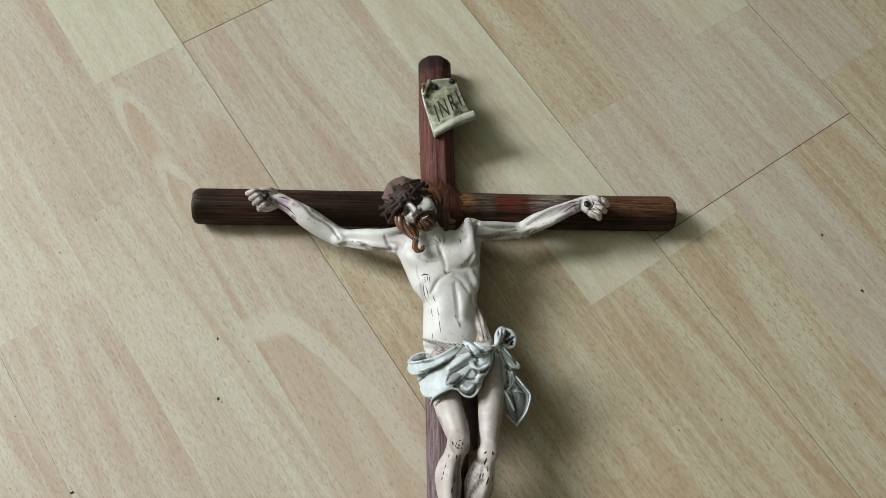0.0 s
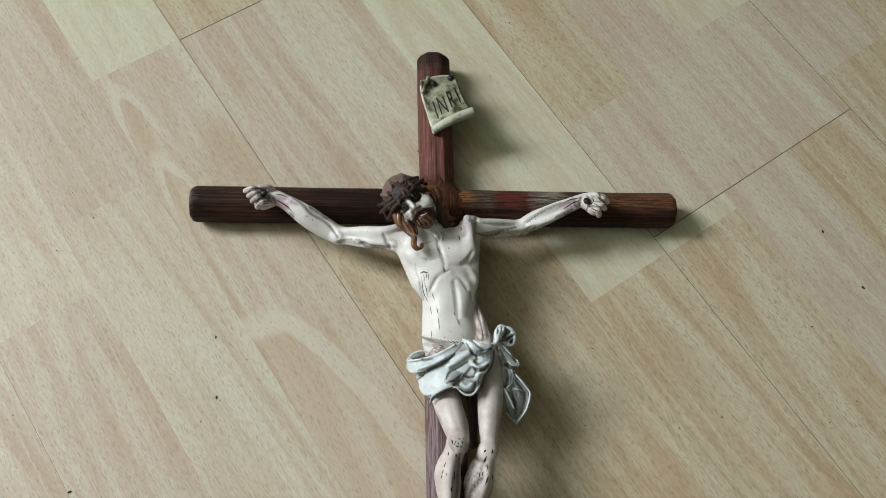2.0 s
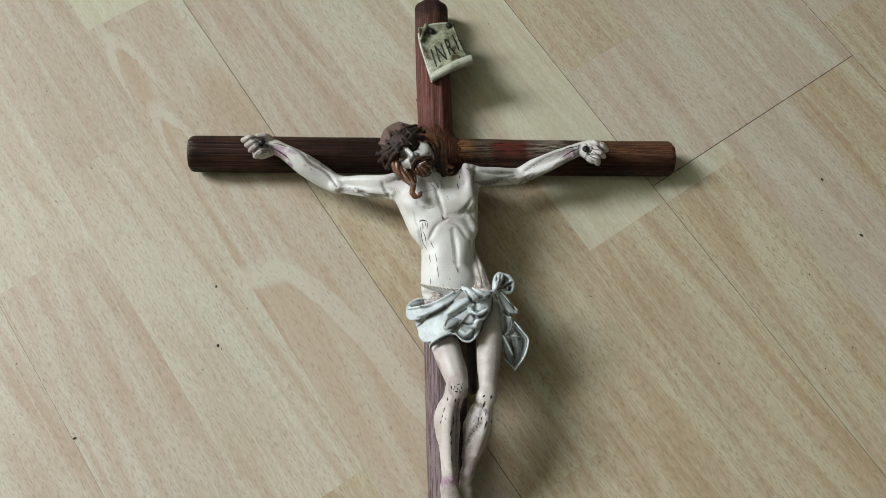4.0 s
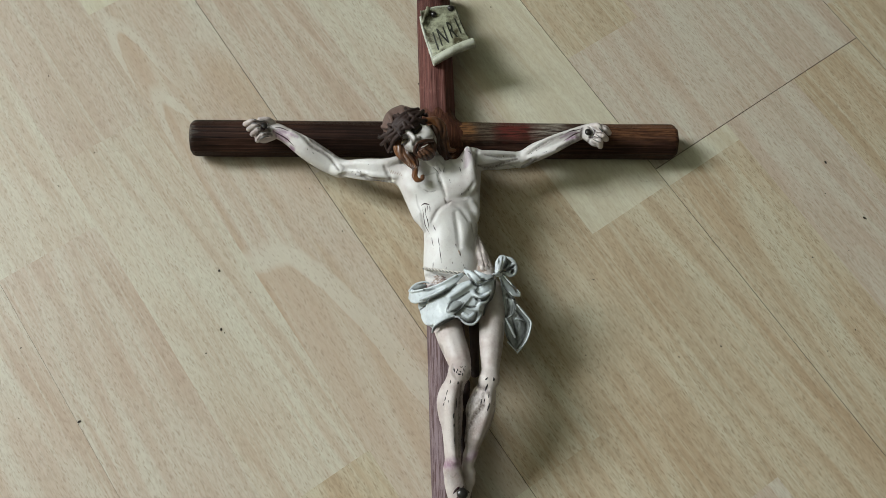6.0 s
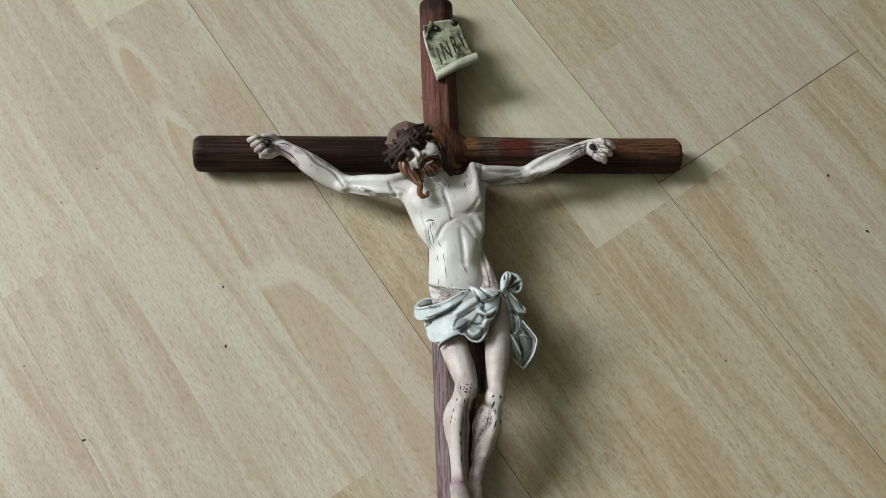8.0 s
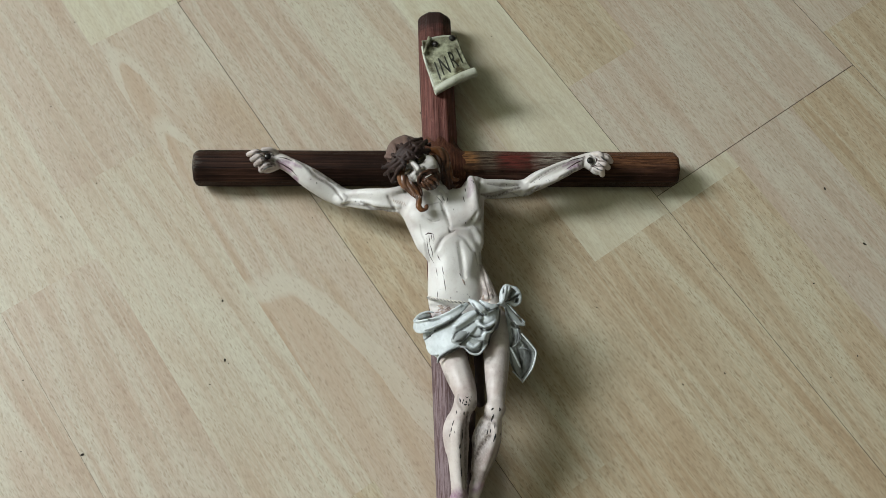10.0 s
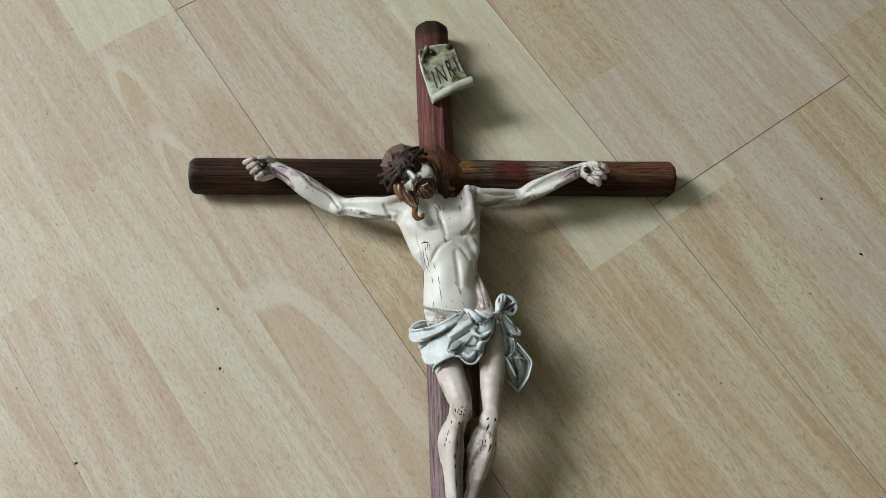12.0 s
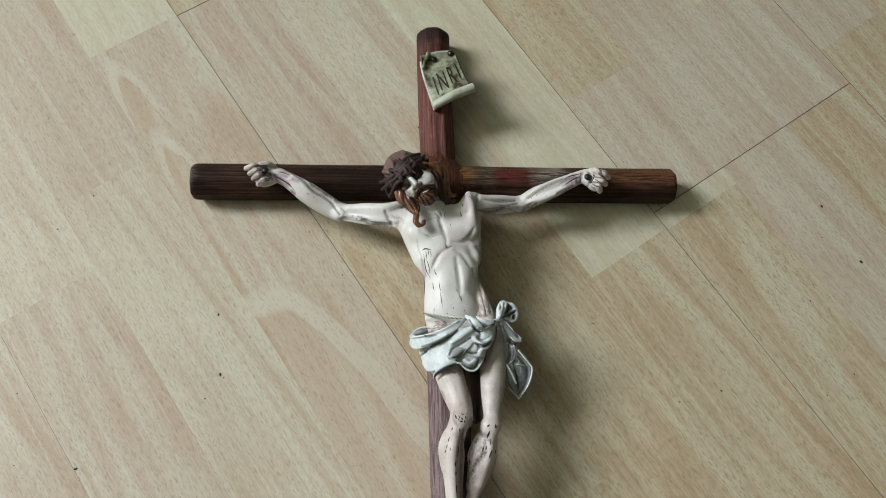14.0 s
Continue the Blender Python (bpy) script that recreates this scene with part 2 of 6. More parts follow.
LID = glaze("painted_olive_lid", (0.14, 0.105, 0.06), (0.04, 0.028, 0.016), 0.4, 0.3, 3.0, 0.8, False)
WASH = plain("painted_brown_wash", (0.42, 0.35, 0.32), 0.45, 0.1, 500, 0.4)
HAIR_CAP = glaze("painted_brown_cap", (0.135, 0.088, 0.074), (0.06, 0.036, 0.030), 0.45, 0.2, 1.6, 0.6, False)
# crown stems, and the shade coloured into the gap between the legs
THORN_AND_SHADE = glaze("painted_dark_thorn_and_shade", (0.032, 0.017, 0.014), (0.008, 0.0045, 0.004), 0.58, 0.0, 2.0, 0.8, False)
for paint, gloss in ((THORN_AND_SHADE, 0.35), (HAIR, 0.3), (RUST, 0.25), (BEARD, 0.25), (HAIR_CAP, 0.2)):
    paint.node_tree.nodes["Principled BSDF"].inputs["Specular IOR Level"].default_value = gloss
EYE = plain("painted_olive_shadow", (0.05, 0.038, 0.02), 0.4, 0.1, 600, 0.4)
BLOOD = plain("painted_dark_blood", (0.035, 0.010, 0.014), 0.35, 0.1, 500, 0.4, 0, 0.3)
UMBER = glaze("painted_umber_wash", (0.38, 0.29, 0.24), (0.12, 0.07, 0.06), 0.42, 0.25, 2.0, 0.9)
FOLD = plain("painted_fold_line", (0.11, 0.11, 0.105), 0.5, 0.1, 500, 0.4)
LINE = plain("painted_dark_line", (0.014, 0.010, 0.010), 0.5, 0.1, 500, 0.4)
CORD = glaze("painted_cord", (0.66, 0.62, 0.56), (0.22, 0.17, 0.14), 0.45, 0.2, 2.0, 0.7)
IRON = plain("blackened_nail", (0.02, 0.017, 0.016), 0.28, 0.2, 500, 0.3, 0.2, 0.3)
SCROLL = glaze("painted_parchment", (0.36, 0.37, 0.26), (0.055, 0.045, 0.02), 0.42, 0.25, 2.4, 1.0, True, 0.38, 0.62)
SCROLL_EDGE = glaze("painted_parchment_edge", (0.48, 0.49, 0.40), (0.20, 0.19, 0.12), 0.4, 0.25, 2.2, 0.8)
INK = plain("painted_ink_green", (0.018, 0.018, 0.011), 0.5, 0.1, 500, 0.3)
BAR_WOOD = timber("stained_crossbar_wood", (0.007, 0.0038, 0.003), (0.040, 0.018, 0.012), (0.10, 0.050, 0.034), 0, (
    (-0.17, -0.1535, (0.42, 0.40, 0.34), 0.5),     (0.012, 0.026, (0.27, 0.13, 0.05), 0.8), (0.026, 0.040, (0.20, 0.16, 0.11), 0.6), (0.040, 0.066, (0.135, 0.028, 0.022), 0.8),
    (0.066, 0.084, (0.34, 0.31, 0.26), 0.8), (0.112, 0.170, (0.19, 0.085, 0.040), 0.75)))
POST_WOOD = timber("stained_post_wood", (0.052, 0.020, 0.016), (0.15, 0.058, 0.048), (0.27, 0.135, 0.115), 1, (
    (-0.45, -0.09, (0.075, 0.045, 0.045), 1.6), (-0.45, -0.10, (0.29, 0.225, 0.24), 0.65), (0.106, 0.13, (0.022, 0.014, 0.012), 1.6)))
JOINT_WOOD = timber("stained_joint", (0.04, 0.016, 0.010), (0.105, 0.040, 0.025), (0.20, 0.090, 0.05), 1)
WALL = plain("taupe_wall_paint", (0.185, 0.19, 0.13), 0.85, 0.3, 60, 0.04)
DIMMING_WALL = plain("dimming_wall_paint", (0.045, 0.04, 0.034), 0.8, 0.3, 60, 0.06)
CEILING = plain("ceiling_paint", (0.33, 0.335, 0.255), 0.9, 0.2, 60, 0.03)
FRAME = plain("white_window_paint", (0.78, 0.78, 0.76), 0.4, 0.1, 90, 0.03)
SEAM = plain("dark_joint_dirt", (0.11, 0.088, 0.065), 0.9, 0.2, 400, 0.3)
DIRT = plain("dark_crumb", (0.035, 0.026, 0.018), 0.9, 0.4, 900, 0.4)
FIBRE = plain("grey_fibre", (0.36, 0.31, 0.25), 0.8, 0.1, 900, 0.3)


# ---------------------------------------------------------------- mesh helpers
def mesh_of(name, verts, faces, mats, index=None, smooth=True):
    me = bpy.data.meshes.new(name)
    me.from_pydata([tuple(v) for v in verts], [], [tuple(f) for f in faces])
    for m in mats:
        me.materials.append(m)
    if index is not None:
        me.polygons.foreach_set("material_index", np.asarray(index, dtype=np.int32))
    if smooth:
        me.polygons.foreach_set("use_smooth", np.ones(len(me.polygons), dtype=bool))
    me.update()
    return me


def thing(name, label, category, m=None, group="", kind=""):
    ob = new(name)
    ob.empty_display_size = 0.02
    if m is not None:
        ob.matrix_world = m
    return tagged(ob, label, category, group, kind)


def child(name, me, parent, label=""):
    ob = new(name, me)
    ob.parent = parent
    if label:
        tagged(ob, label)
    return ob


def box_mesh(name, lo, hi, mat, bevel=0.0):
    bm = bmesh.new()
    bmesh.ops.create_cube(bm, size=1)
    for v in bm.verts:
        v.co = [lo[i] + (v.co[i] + 0.5) * (hi[i] - lo[i]) for i in range(3)]
    if bevel:
        bmesh.ops.bevel(bm, geom=bm.edges[:], offset=bevel, segments=1, affect="EDGES")
    me = bpy.data.meshes.new(name)
    bm.to_mesh(me)
    bm.free()
    me.materials.append(mat)
    return me


def curve_through(points, steps):
    """Points of any dimension, joined smoothly."""
    p = np.array(points, dtype=float)
    p = np.vstack([2 * p[0] - p[1], p, 2 * p[-1] - p[-2]])
    out = []
    for i in range(1, len(p) - 2):
        a, b, c, d = p[i - 1:i + 3]
        for t in np.arange(steps) / steps:
            out.append(0.5 * (2 * b + (c - a) * t + (2 * a - 5 * b + 4 * c - d) * t * t + (3 * b - a - 3 * c + d) * t ** 3))
    out.append(p[-2])
    return np.array(out)


def tube(points, steps=6, sides=8, scale=0.001):
    """Vertices and faces of a closed tube along points (x, y, z, radius)."""
    c = curve_through(points, steps)
    n = len(c)
    way = np.gradient(c[:, :3], axis=0)
    way /= np.linalg.norm(way, axis=1)[:, None] + 1e-9
    up = np.where(np.abs(way[:, 2:3]) > 0.9, np.array([[1.0, 0, 0]]), np.array([[0, 0, 1.0]]))
    s = np.cross(way, up)
    s /= np.linalg.norm(s, axis=1)[:, None]
    w = np.cross(s, way)
    a = np.arange(sides) / sides * 2 * np.pi
    ring = c[:, None, :3] + c[:, None, 3:4] * (s[:, None] * np.cos(a)[None, :, None] + w[:, None] * np.sin(a)[None, :, None])
    verts = np.vstack([ring.reshape(-1, 3), c[:1, :3], c[-1:, :3]]) * scale
    faces = []
    for i in range(n - 1):
        for j in range(sides):
            k = (j + 1) % sides
            faces.append((i * sides + j, i * sides + k, (i + 1) * sides + k, (i + 1) * sides + j))
    for j in range(sides):
        k = (j + 1) % sides
        faces.append((n * sides, k, j, j))
        faces.append((n * sides + 1, (n - 1) * sides + j, (n - 1) * sides + k, (n - 1) * sides + k))
    faces = [tuple(dict.fromkeys(f)) for f in faces]
    return verts, faces


class Clay:
    """A lump modelled in a grid of distances (millimetres), from rounded strokes and pads, and skinned at the end."""

    def __init__(self, lo, hi, step):
        self.lo, self.step = np.array(lo, dtype=float), step
        self.n = np.ceil((np.array(hi) - self.lo) / step).astype(int) + 1
        self.d = np.full(self.n, 50.0, dtype=np.float32)
        self.tag = np.zeros(self.n, dtype=np.int8)

    def spot(self, lo, hi):
        a = np.clip(np.floor((np.array(lo) - self.lo) / self.step).astype(int), 0, self.n)
        b = np.clip(np.ceil((np.array(hi) - self.lo) / self.step).astype(int) + 1, 0, self.n)
        if (b <= a).any():
            return None, None
        cut = tuple(slice(i, j) for i, j in zip(a, b))
        axes = [(self.lo[i] + self.step * np.arange(a[i], b[i])).astype(np.float32) for i in range(3)]
        return cut, np.meshgrid(*axes, indexing="ij", sparse=True)

    def blend(self, cut, e, k, tag, carve):
        d = self.d[cut]
        if carve:
            h = np.maximum(k - np.abs(d + e), 0) / k
            self.d[cut] = np.maximum(d, -e) + h * h * k / 4
            if tag is not None:
                self.tag[cut][e < 0.45] = tag
            return
        near = e < d
        self.tag[cut][near] = tag
        h = np.maximum(k - np.abs(d - e), 0) / k
        self.d[cut] = np.minimum(d, e) - h * h * k / 4

    def stroke(self, points, tag=0, k=2.0, steps=4, carve=False, flat=1.0):
        """A limb along points (x, y, z, radius); flat < 1 thins it towards z."""
        c = curve_through(points, steps) if len(points) > 2 else np.array(points, dtype=float)
        m = c[:, 3].max() + k + 1.5
        cut, g = self.spot(c[:, :3].min(0) - m, c[:, :3].max(0) + m)
        if cut is None:
            return
        best = None
        for a, b in zip(c[:-1], c[1:]):
            w = b[:3] - a[:3]
            q = [g[i] - np.float32(a[i]) for i in range(3)]
            t = np.clip((q[0] * w[0] + q[1] * w[1] + q[2] * w[2]) / (w @ w + 1e-9), 0, 1).astype(np.float32)
            r = np.sqrt((q[0] - t * w[0]) ** 2 + (q[1] - t * w[1]) ** 2 + ((q[2] - t * w[2]) / flat) ** 2) - (a[3] + t * (b[3] - a[3]))
            best = r if best is None else np.minimum(best, r)
        self.blend(cut, (best - (0 if carve else 0.12 * k)).astype(np.float32), k, tag, carve)

    def groove(self, points, r, k=1.2, tag=None):
        """A shallow furrow in the upper surface along points (x, y)."""
        row = []
        c = curve_through(points, 4)
        for n, (x, y) in enumerate(c):
            i, j = int(round((x - self.lo[0]) / self.step)), int(round((y - self.lo[1]) / self.step))
            full = np.nonzero(self.d[i, j] < 0)[0]
            if len(full):
                row.append((x, y, self.lo[2] + self.step * full.max() + 0.5, r * (0.4 + 0.8 * math.sin(math.pi * n / (len(c) - 1)))))
        if len(row) > 3:
            self.stroke(row, tag, k, 1, True)

    def band(self, points, n0=(0, 0, 1), n1=(0, 0, 1), thick=0.8, tag=0, k=0.8, steps=5):
        """A flat ribbon along points (x, y, z, half width), facing n0 at its start and n1 at its end."""
        c = curve_through(points, steps)
        m = c[:, 3].max() + thick + k + 1.5
        cut, g = self.spot(c[:, :3].min(0) - m, c[:, :3].max(0) + m)
        best = None
        for i, (a, b) in enumerate(zip(c[:-1], c[1:])):
            w = b[:3] - a[:3]
            size = np.linalg.norm(w) + 1e-9
            w = w / size
            s = i / max(len(c) - 2, 1)
            n = (1 - s) * np.array(n0, dtype=float) + s * np.array(n1, dtype=float)
            n -= w * (n @ w)
            n /= np.linalg.norm(n)
            e = np.cross(n, w)
            q = [g[j] - a[j] for j in range(3)]
            along, side, off = (v[0] * q[0] + v[1] * q[1] + v[2] * q[2] for v in (w, e, n))
            t = np.clip(along / size, 0, 1)
            half = a[3] + t * (b[3] - a[3]) - thick
            d = np.sqrt((along - t * size) ** 2 + np.maximum(np.abs(side) - half, 0) ** 2 + off ** 2) - thick
            best = d if best is None else np.minimum(best, d)
        self.blend(cut, best.astype(np.float32), k, tag, False)

    def pad(self, centre, radii, turn=(0, 0, 0), tag=0, k=2.0, carve=False):
        """An ellipsoid, turned by degrees about x, y, z."""
        m = max(radii) + k + 1.5
        c = np.array(centre, dtype=float)
        cut, g = self.spot(c - m, c + m)
        if cut is None:
            return
        r = np.array(Euler([radians(v) for v in turn]).to_matrix()).T
        q = [g[i] - c[i] for i in range(3)]
        u = [(r[i, 0] * q[0] + r[i, 1] * q[1] + r[i, 2] * q[2]) for i in range(3)]
        k0 = np.sqrt(sum((u[i] / radii[i]) ** 2 for i in range(3)))
        k1 = np.sqrt(sum((u[i] / radii[i] ** 2) ** 2 for i in range(3))) + 1e-6
        self.blend(cut, (k0 * (k0 - 1) / k1).astype(np.float32), k, tag, carve)

    def skin(self, m=None, scale=0.001):
        """Vertices (metres), quads and their tags."""
        d, inside = self.d, self.d < 0
        x = np.zeros(np.array(d.shape) - 1, dtype=np.int8)
        corners = [(i, j, k) for i in (0, 1) for j in (0, 1) for k in (0, 1)]
        n = d.shape
        for i, j, k in corners:
            x += inside[i:n[0] - 1 + i, j:n[1] - 1 + j, k:n[2] - 1 + k]
        cells = np.argwhere((x > 0) & (x < 8))
        index = np.full(x.shape, -1, dtype=np.int32)
        index[tuple(cells.T)] = np.arange(len(cells))
        f = np.stack([d[cells[:, 0] + i, cells[:, 1] + j, cells[:, 2] + k] for i, j, k in corners], 1)
        total, count = np.zeros((len(cells), 3)), np.zeros((len(cells), 1))
        for a in range(8):
            for b in range(a + 1, 8):
                step = np.array(corners[b]) - np.array(corners[a])
                if np.abs(step).sum() != 1:
                    continue
                on = (f[:, a] < 0) != (f[:, b] < 0)
                t = np.where(on, f[:, a] / np.where(on, f[:, a] - f[:, b], 1), 0)[:, None]
                total += on[:, None] * (np.array(corners[a]) + t * step)
                count += on[:, None]
        verts = self.lo + self.step * (cells + total / np.maximum(count, 1))
        quads, tags = [], []
        for ax in range(3):
            p, q = (ax + 1) % 3, (ax + 2) % 3
            one = [slice(None)] * 3
            two = [slice(None)] * 3
            one[ax], two[ax] = slice(0, -1), slice(1, None)
            e = np.argwhere(inside[tuple(one)] != inside[tuple(two)])
            e = e[(e[:, p] > 0) & (e[:, q] > 0) & (e[:, p] < n[p] - 1) & (e[:, q] < n[q] - 1)]
            ring = []
            for dp, dq in ((-1, -1), (0, -1), (0, 0), (-1, 0)):
                c = e.copy()
                c[:, p] += dp
                c[:, q] += dq
                ring.append(index[tuple(c.T)])
            ring = np.stack(ring, 1)
            flip = ~inside[tuple(e.T)]
            ring[flip] = ring[flip][:, ::-1]
            quads.append(ring)
            tags.append(self.tag[tuple(e.T)])
        verts = verts * scale
        if m is not None:
            r = np.array(m)
            verts = verts @ r[:3, :3].T + r[:3, 3]
        return verts, np.vstack(quads), np.concatenate(tags)


class Pile:
    """Pieces of one mesh, each with the number of its material."""

    def __init__(self):
        self.v, self.f, self.i, self.n = [], [], [], 0

    def add(self, verts, faces, index):
        self.v.extend(map(tuple, verts))
        self.f.extend(tuple(int(j) + self.n for j in f) for f in faces)
        self.i.extend([index] * len(faces) if np.isscalar(index) else list(index))
        self.n += len(verts)

    def mesh(self, name, mats):
        return mesh_of(name, self.v, self.f, mats, self.i)


# ---------------------------------------------------------------- room
floor = thing("floor", "beech-look laminate floor of three-strip planks", "floor", ROOM, kind="structure")
child("underlay", box_mesh("underlay", (WEST - 0.1, SOUTH - 0.1, -0.02), (EAST + 0.1, NORTH + 0.1, -0.0016), SEAM), floor)


def wall(name, lo, hi, mat=WALL, label="plain taupe painted wall"):
    ob = new(name, box_mesh(name, lo, hi, mat))
    ob.matrix_world = ROOM
    return tagged(ob, label, "wall", kind="structure")


T = 0.2
wall("wall_west", (WEST - T, SOUTH - T, -0.02), (WEST, NORTH + T, HIGH))
wall("wall_east", (EAST, SOUTH - T, -0.02), (EAST + T, NORTH + T, HIGH))
# unseen south wall, added dark to cut bounced light from that side
wall("wall_south", (WEST, SOUTH - T, -0.02), (EAST, SOUTH, HIGH), DIMMING_WALL, "unseen dark wall added to dim the bounced light")
wl, wr = WIN_U - WIN_W / 2, WIN_U + WIN_W / 2
wb = bmesh.new()
for lo, hi in (((WEST, NORTH, -0.02), (wl, NORTH + T, HIGH)), ((wr, NORTH, -0.02), (EAST, NORTH + T, HIGH)),
               ((wl, NORTH, -0.02), (wr, NORTH + T, WIN_LOW)), ((wl, NORTH, WIN_TOP), (wr, NORTH + T, HIGH))):
    made = bmesh.ops.create_cube(wb, size=1)
    for v in made["verts"]:
        v.co = [lo[i] + (v.co[i] + 0.5) * (hi[i] - lo[i]) for i in range(3)]
me = bpy.data.meshes.new("wall_north")
wb.to_mesh(me)
wb.free()
me.materials.append(WALL)
ob = tagged(new("wall_north", me), "taupe painted wall with a window opening", "wall", kind="structure")
ob.matrix_world = ROOM
ob = new("ceiling", box_mesh("ceiling", (WEST - T, SOUTH - T, HIGH), (EAST + T, NORTH + T, HIGH + 0.15), CEILING))
ob.matrix_world = ROOM
tagged(ob, "plain white painted ceiling", "ceiling", kind="structure")


# ---------------------------------------------------------------- crucifix
crucifix = thing("crucifix", "dark wooden crucifix with painted resin figure lying on the floor", "crucifix")


def beam(length, radius, seed, ends=3.4, soft=0.12):
    """A rounded beam along +x from 0, in millimetres: worn round with grooves along the grain and softened ends."""
    sides, steps = 72, 130
    rows = [0.0, 0.02, 0.3, 0.9, 2.0, 3.0, ends] + list(np.linspace(ends + 1, length - ends - 1, steps)) + [length - v for v in (ends, 3.0, 2.0, 0.9, 0.3, 0.02, 0.0)]
    verts, faces = [], []
    for x in rows:
        edge = min(x, length - x)
        shrink = 1.0 if edge >= ends else 0.0 if edge == 0 else 1 - soft * (1 - edge / ends) ** 2.4
        for j in range(sides):
            a = 2 * math.pi * j / sides
            n = noise.noise((x * 0.012, 9 * math.cos(a) + seed, 9 * math.sin(a))) * 0.16 + noise.noise((x * 0.02, 2 * math.cos(a) + seed, 2 * math.sin(a) + 5)) * 0.3
            n += noise.noise((x * 0.15, math.cos(a) * 3 + seed, math.sin(a) * 3)) * 0.08
            # eight planed faces with worn edges
            turn = (a + math.pi / 8) % (math.pi / 4) - math.pi / 8
            r = (radius * min(1.055, 1 / math.cos(turn)) + n) * shrink
            y, z = r * math.cos(a), r * math.sin(a)
            verts.append((x * 0.001, y * 0.001, max(z, -radius) * 0.001))
    for i in range(len(rows) - 1):
        for j in range(sides):
            k = (j + 1) % sides
            faces.append((i * sides + j, (i + 1) * sides + j, (i + 1) * sides + k, i * sides + k))
    return verts, faces


v, f = beam(314.2, 11.0, 3.0)
v = [(x - 0.1545, y + 0.0038, z + 0.0110) for x, y, z in v]
child("crossbar", mesh_of("crossbar", v, [q[::-1] for q in f], [BAR_WOOD]), crucifix, "dark brown stained round wooden crossbar")
v, f = beam(470.0, 11.3, 8.0, 5.0, 0.26)
v = [(y + 0.0012 + 0.0164 * x, 0.1182 - x, z + 0.0113) for x, y, z in v]
child("upright", mesh_of("upright", v, [q[::-1] for q in f], [POST_WOOD]), crucifix, "reddish brown stained wooden upright post")

joint = Clay((-30, -26, -1), (40, 40, 26), 0.7)
joint.stroke([(4.2, -36, 11.3, 9.8), (3.6, -14, 11.4, 11.0), (3.1, 3.8, 11.6, 12.3), (2.6, 22, 11.4, 11.2), (2.2, 48, 11.3, 9.6)], k=0.1)
joint.stroke([(-42, 3.8, 11.0, 7.6), (-12, 3.8, 11.2, 9.4), (3.1, 3.8, 11.4, 10.9), (16, 3.8, 11.2, 9.6), (50, 3.8, 11.0, 7.4)], k=9)
jv, jf, _ = joint.skin()
child("joint", mesh_of("joint", jv, jf, [JOINT_WOOD]), crucifix, "smoothed reddish wooden joint of the two beams")

# The cast figure: materials by number.
FIGURE = [SKIN, SHIN, CLOTH, CLOTH_DARK, HAIR, HAIR_CAP, THORN_AND_SHADE, EYE, BLOOD, LINE, CORD, BEARD, WASH, FOLD, UMBER, RUST, LID]
I_SKIN, I_SHIN, I_CLOTH, I_SHADE, I_HAIR, I_CAP, I_THORN_AND_SHADE, I_EYE, I_BLOOD, I_LINE, I_CORD, I_BEARD, I_WASH, I_FOLD, I_UMBER, I_RUST, I_LID = range(17)
pile = Pile()

# torso, arms and legs
body = Clay((-118, -250, 8), (118, 20, 66), 0.5)
body.stroke([(0.5, -38.8, 33, 19.80), (3.8, -50.9, 34, 18.58), (7.1, -61.8, 34, 16.07), (7.5, -72.2, 33, 15.32), (7.4, -82.5, 32, 15.59), (8.5, -92.6, 31, 16.22), (12.6, -106.3, 31, 15.45)], k=3, flat=0.55)
body.stroke([(-20.3, -27.4, 30, 5.62), (-12.0, -30.8, 33, 6.98), (-1.6, -32.5, 34, 5.57)], k=4)
body.stroke([(22.3, -17.2, 30, 5.34), (16.1, -26.6, 33, 7.02), (5.4, -32.4, 34, 5.58)], k=4)
body.stroke([(-19.6, -33.5, 31, 4.19), (-15.5, -43.5, 33, 3.80), (-10.7, -56.6, 34, 3.08)], k=4)
body.stroke([(23.4, -25.3, 31, 4.24), (22.8, -39.3, 33, 3.48), (22.4, -54.4, 34, 3.10)], k=4)
# chest, ribs and belly
body.pad((-8.2, -40.9, 40), (11, 7.5, 4.6), (0, 0, -12), k=4)
body.pad((14.2, -38.4, 40), (10, 7.5, 4.6), (0, 0, 10), k=4)
body.pad((13.4, -70.9, 38), (5.5, 12, 4.6), (0, 0, -8), k=4)
body.pad((4.6, -72.7, 38), (5.5, 12, 4.6), (0, 0, -10), k=4)
body.pad((9.5, -86.3, 37), (12, 8, 5), k=4)
for row in ([(20.0, -50.7, 38, 2.06), (22.7, -55.4, 37, 2.05), (22.8, -59.1, 35, 1.71)], [(18.4, -58.7, 38, 1.70), (21.2, -63.0, 36, 1.71), (22.0, -67.0, 34, 1.37)],
            [(-6.8, -52.9, 39, 1.70), (-9.4, -57.6, 37, 1.70), (-7.3, -62.3, 35, 1.36)], [(-3.4, -59.3, 39, 1.69), (-5.7, -64.7, 37, 1.69), (-4.0, -69.4, 35, 1.36)]):
    body.stroke(row, k=2.5)
# hip seen beside the cloth
body.stroke([(23.5, -71.0, 32, 2.05), (25.5, -79.8, 33, 3.40), (27.5, -88.5, 34, 4.39), (29.3, -96.7, 34, 5.05)], tag=I_SHIN, k=2)
for a, b in (((25.4, -81.7, 37, 0.84), (25.8, -91.4, 39.5, 1.17)), ((26.8, -81.5, 36.5, 0.84), (28.2, -91.2, 39, 1.17)), ((28.2, -82.6, 35.5, 0.85), (30.8, -90.8, 37.5, 1.01))):
    body.stroke([a, b], tag=I_SHIN, k=0.6)
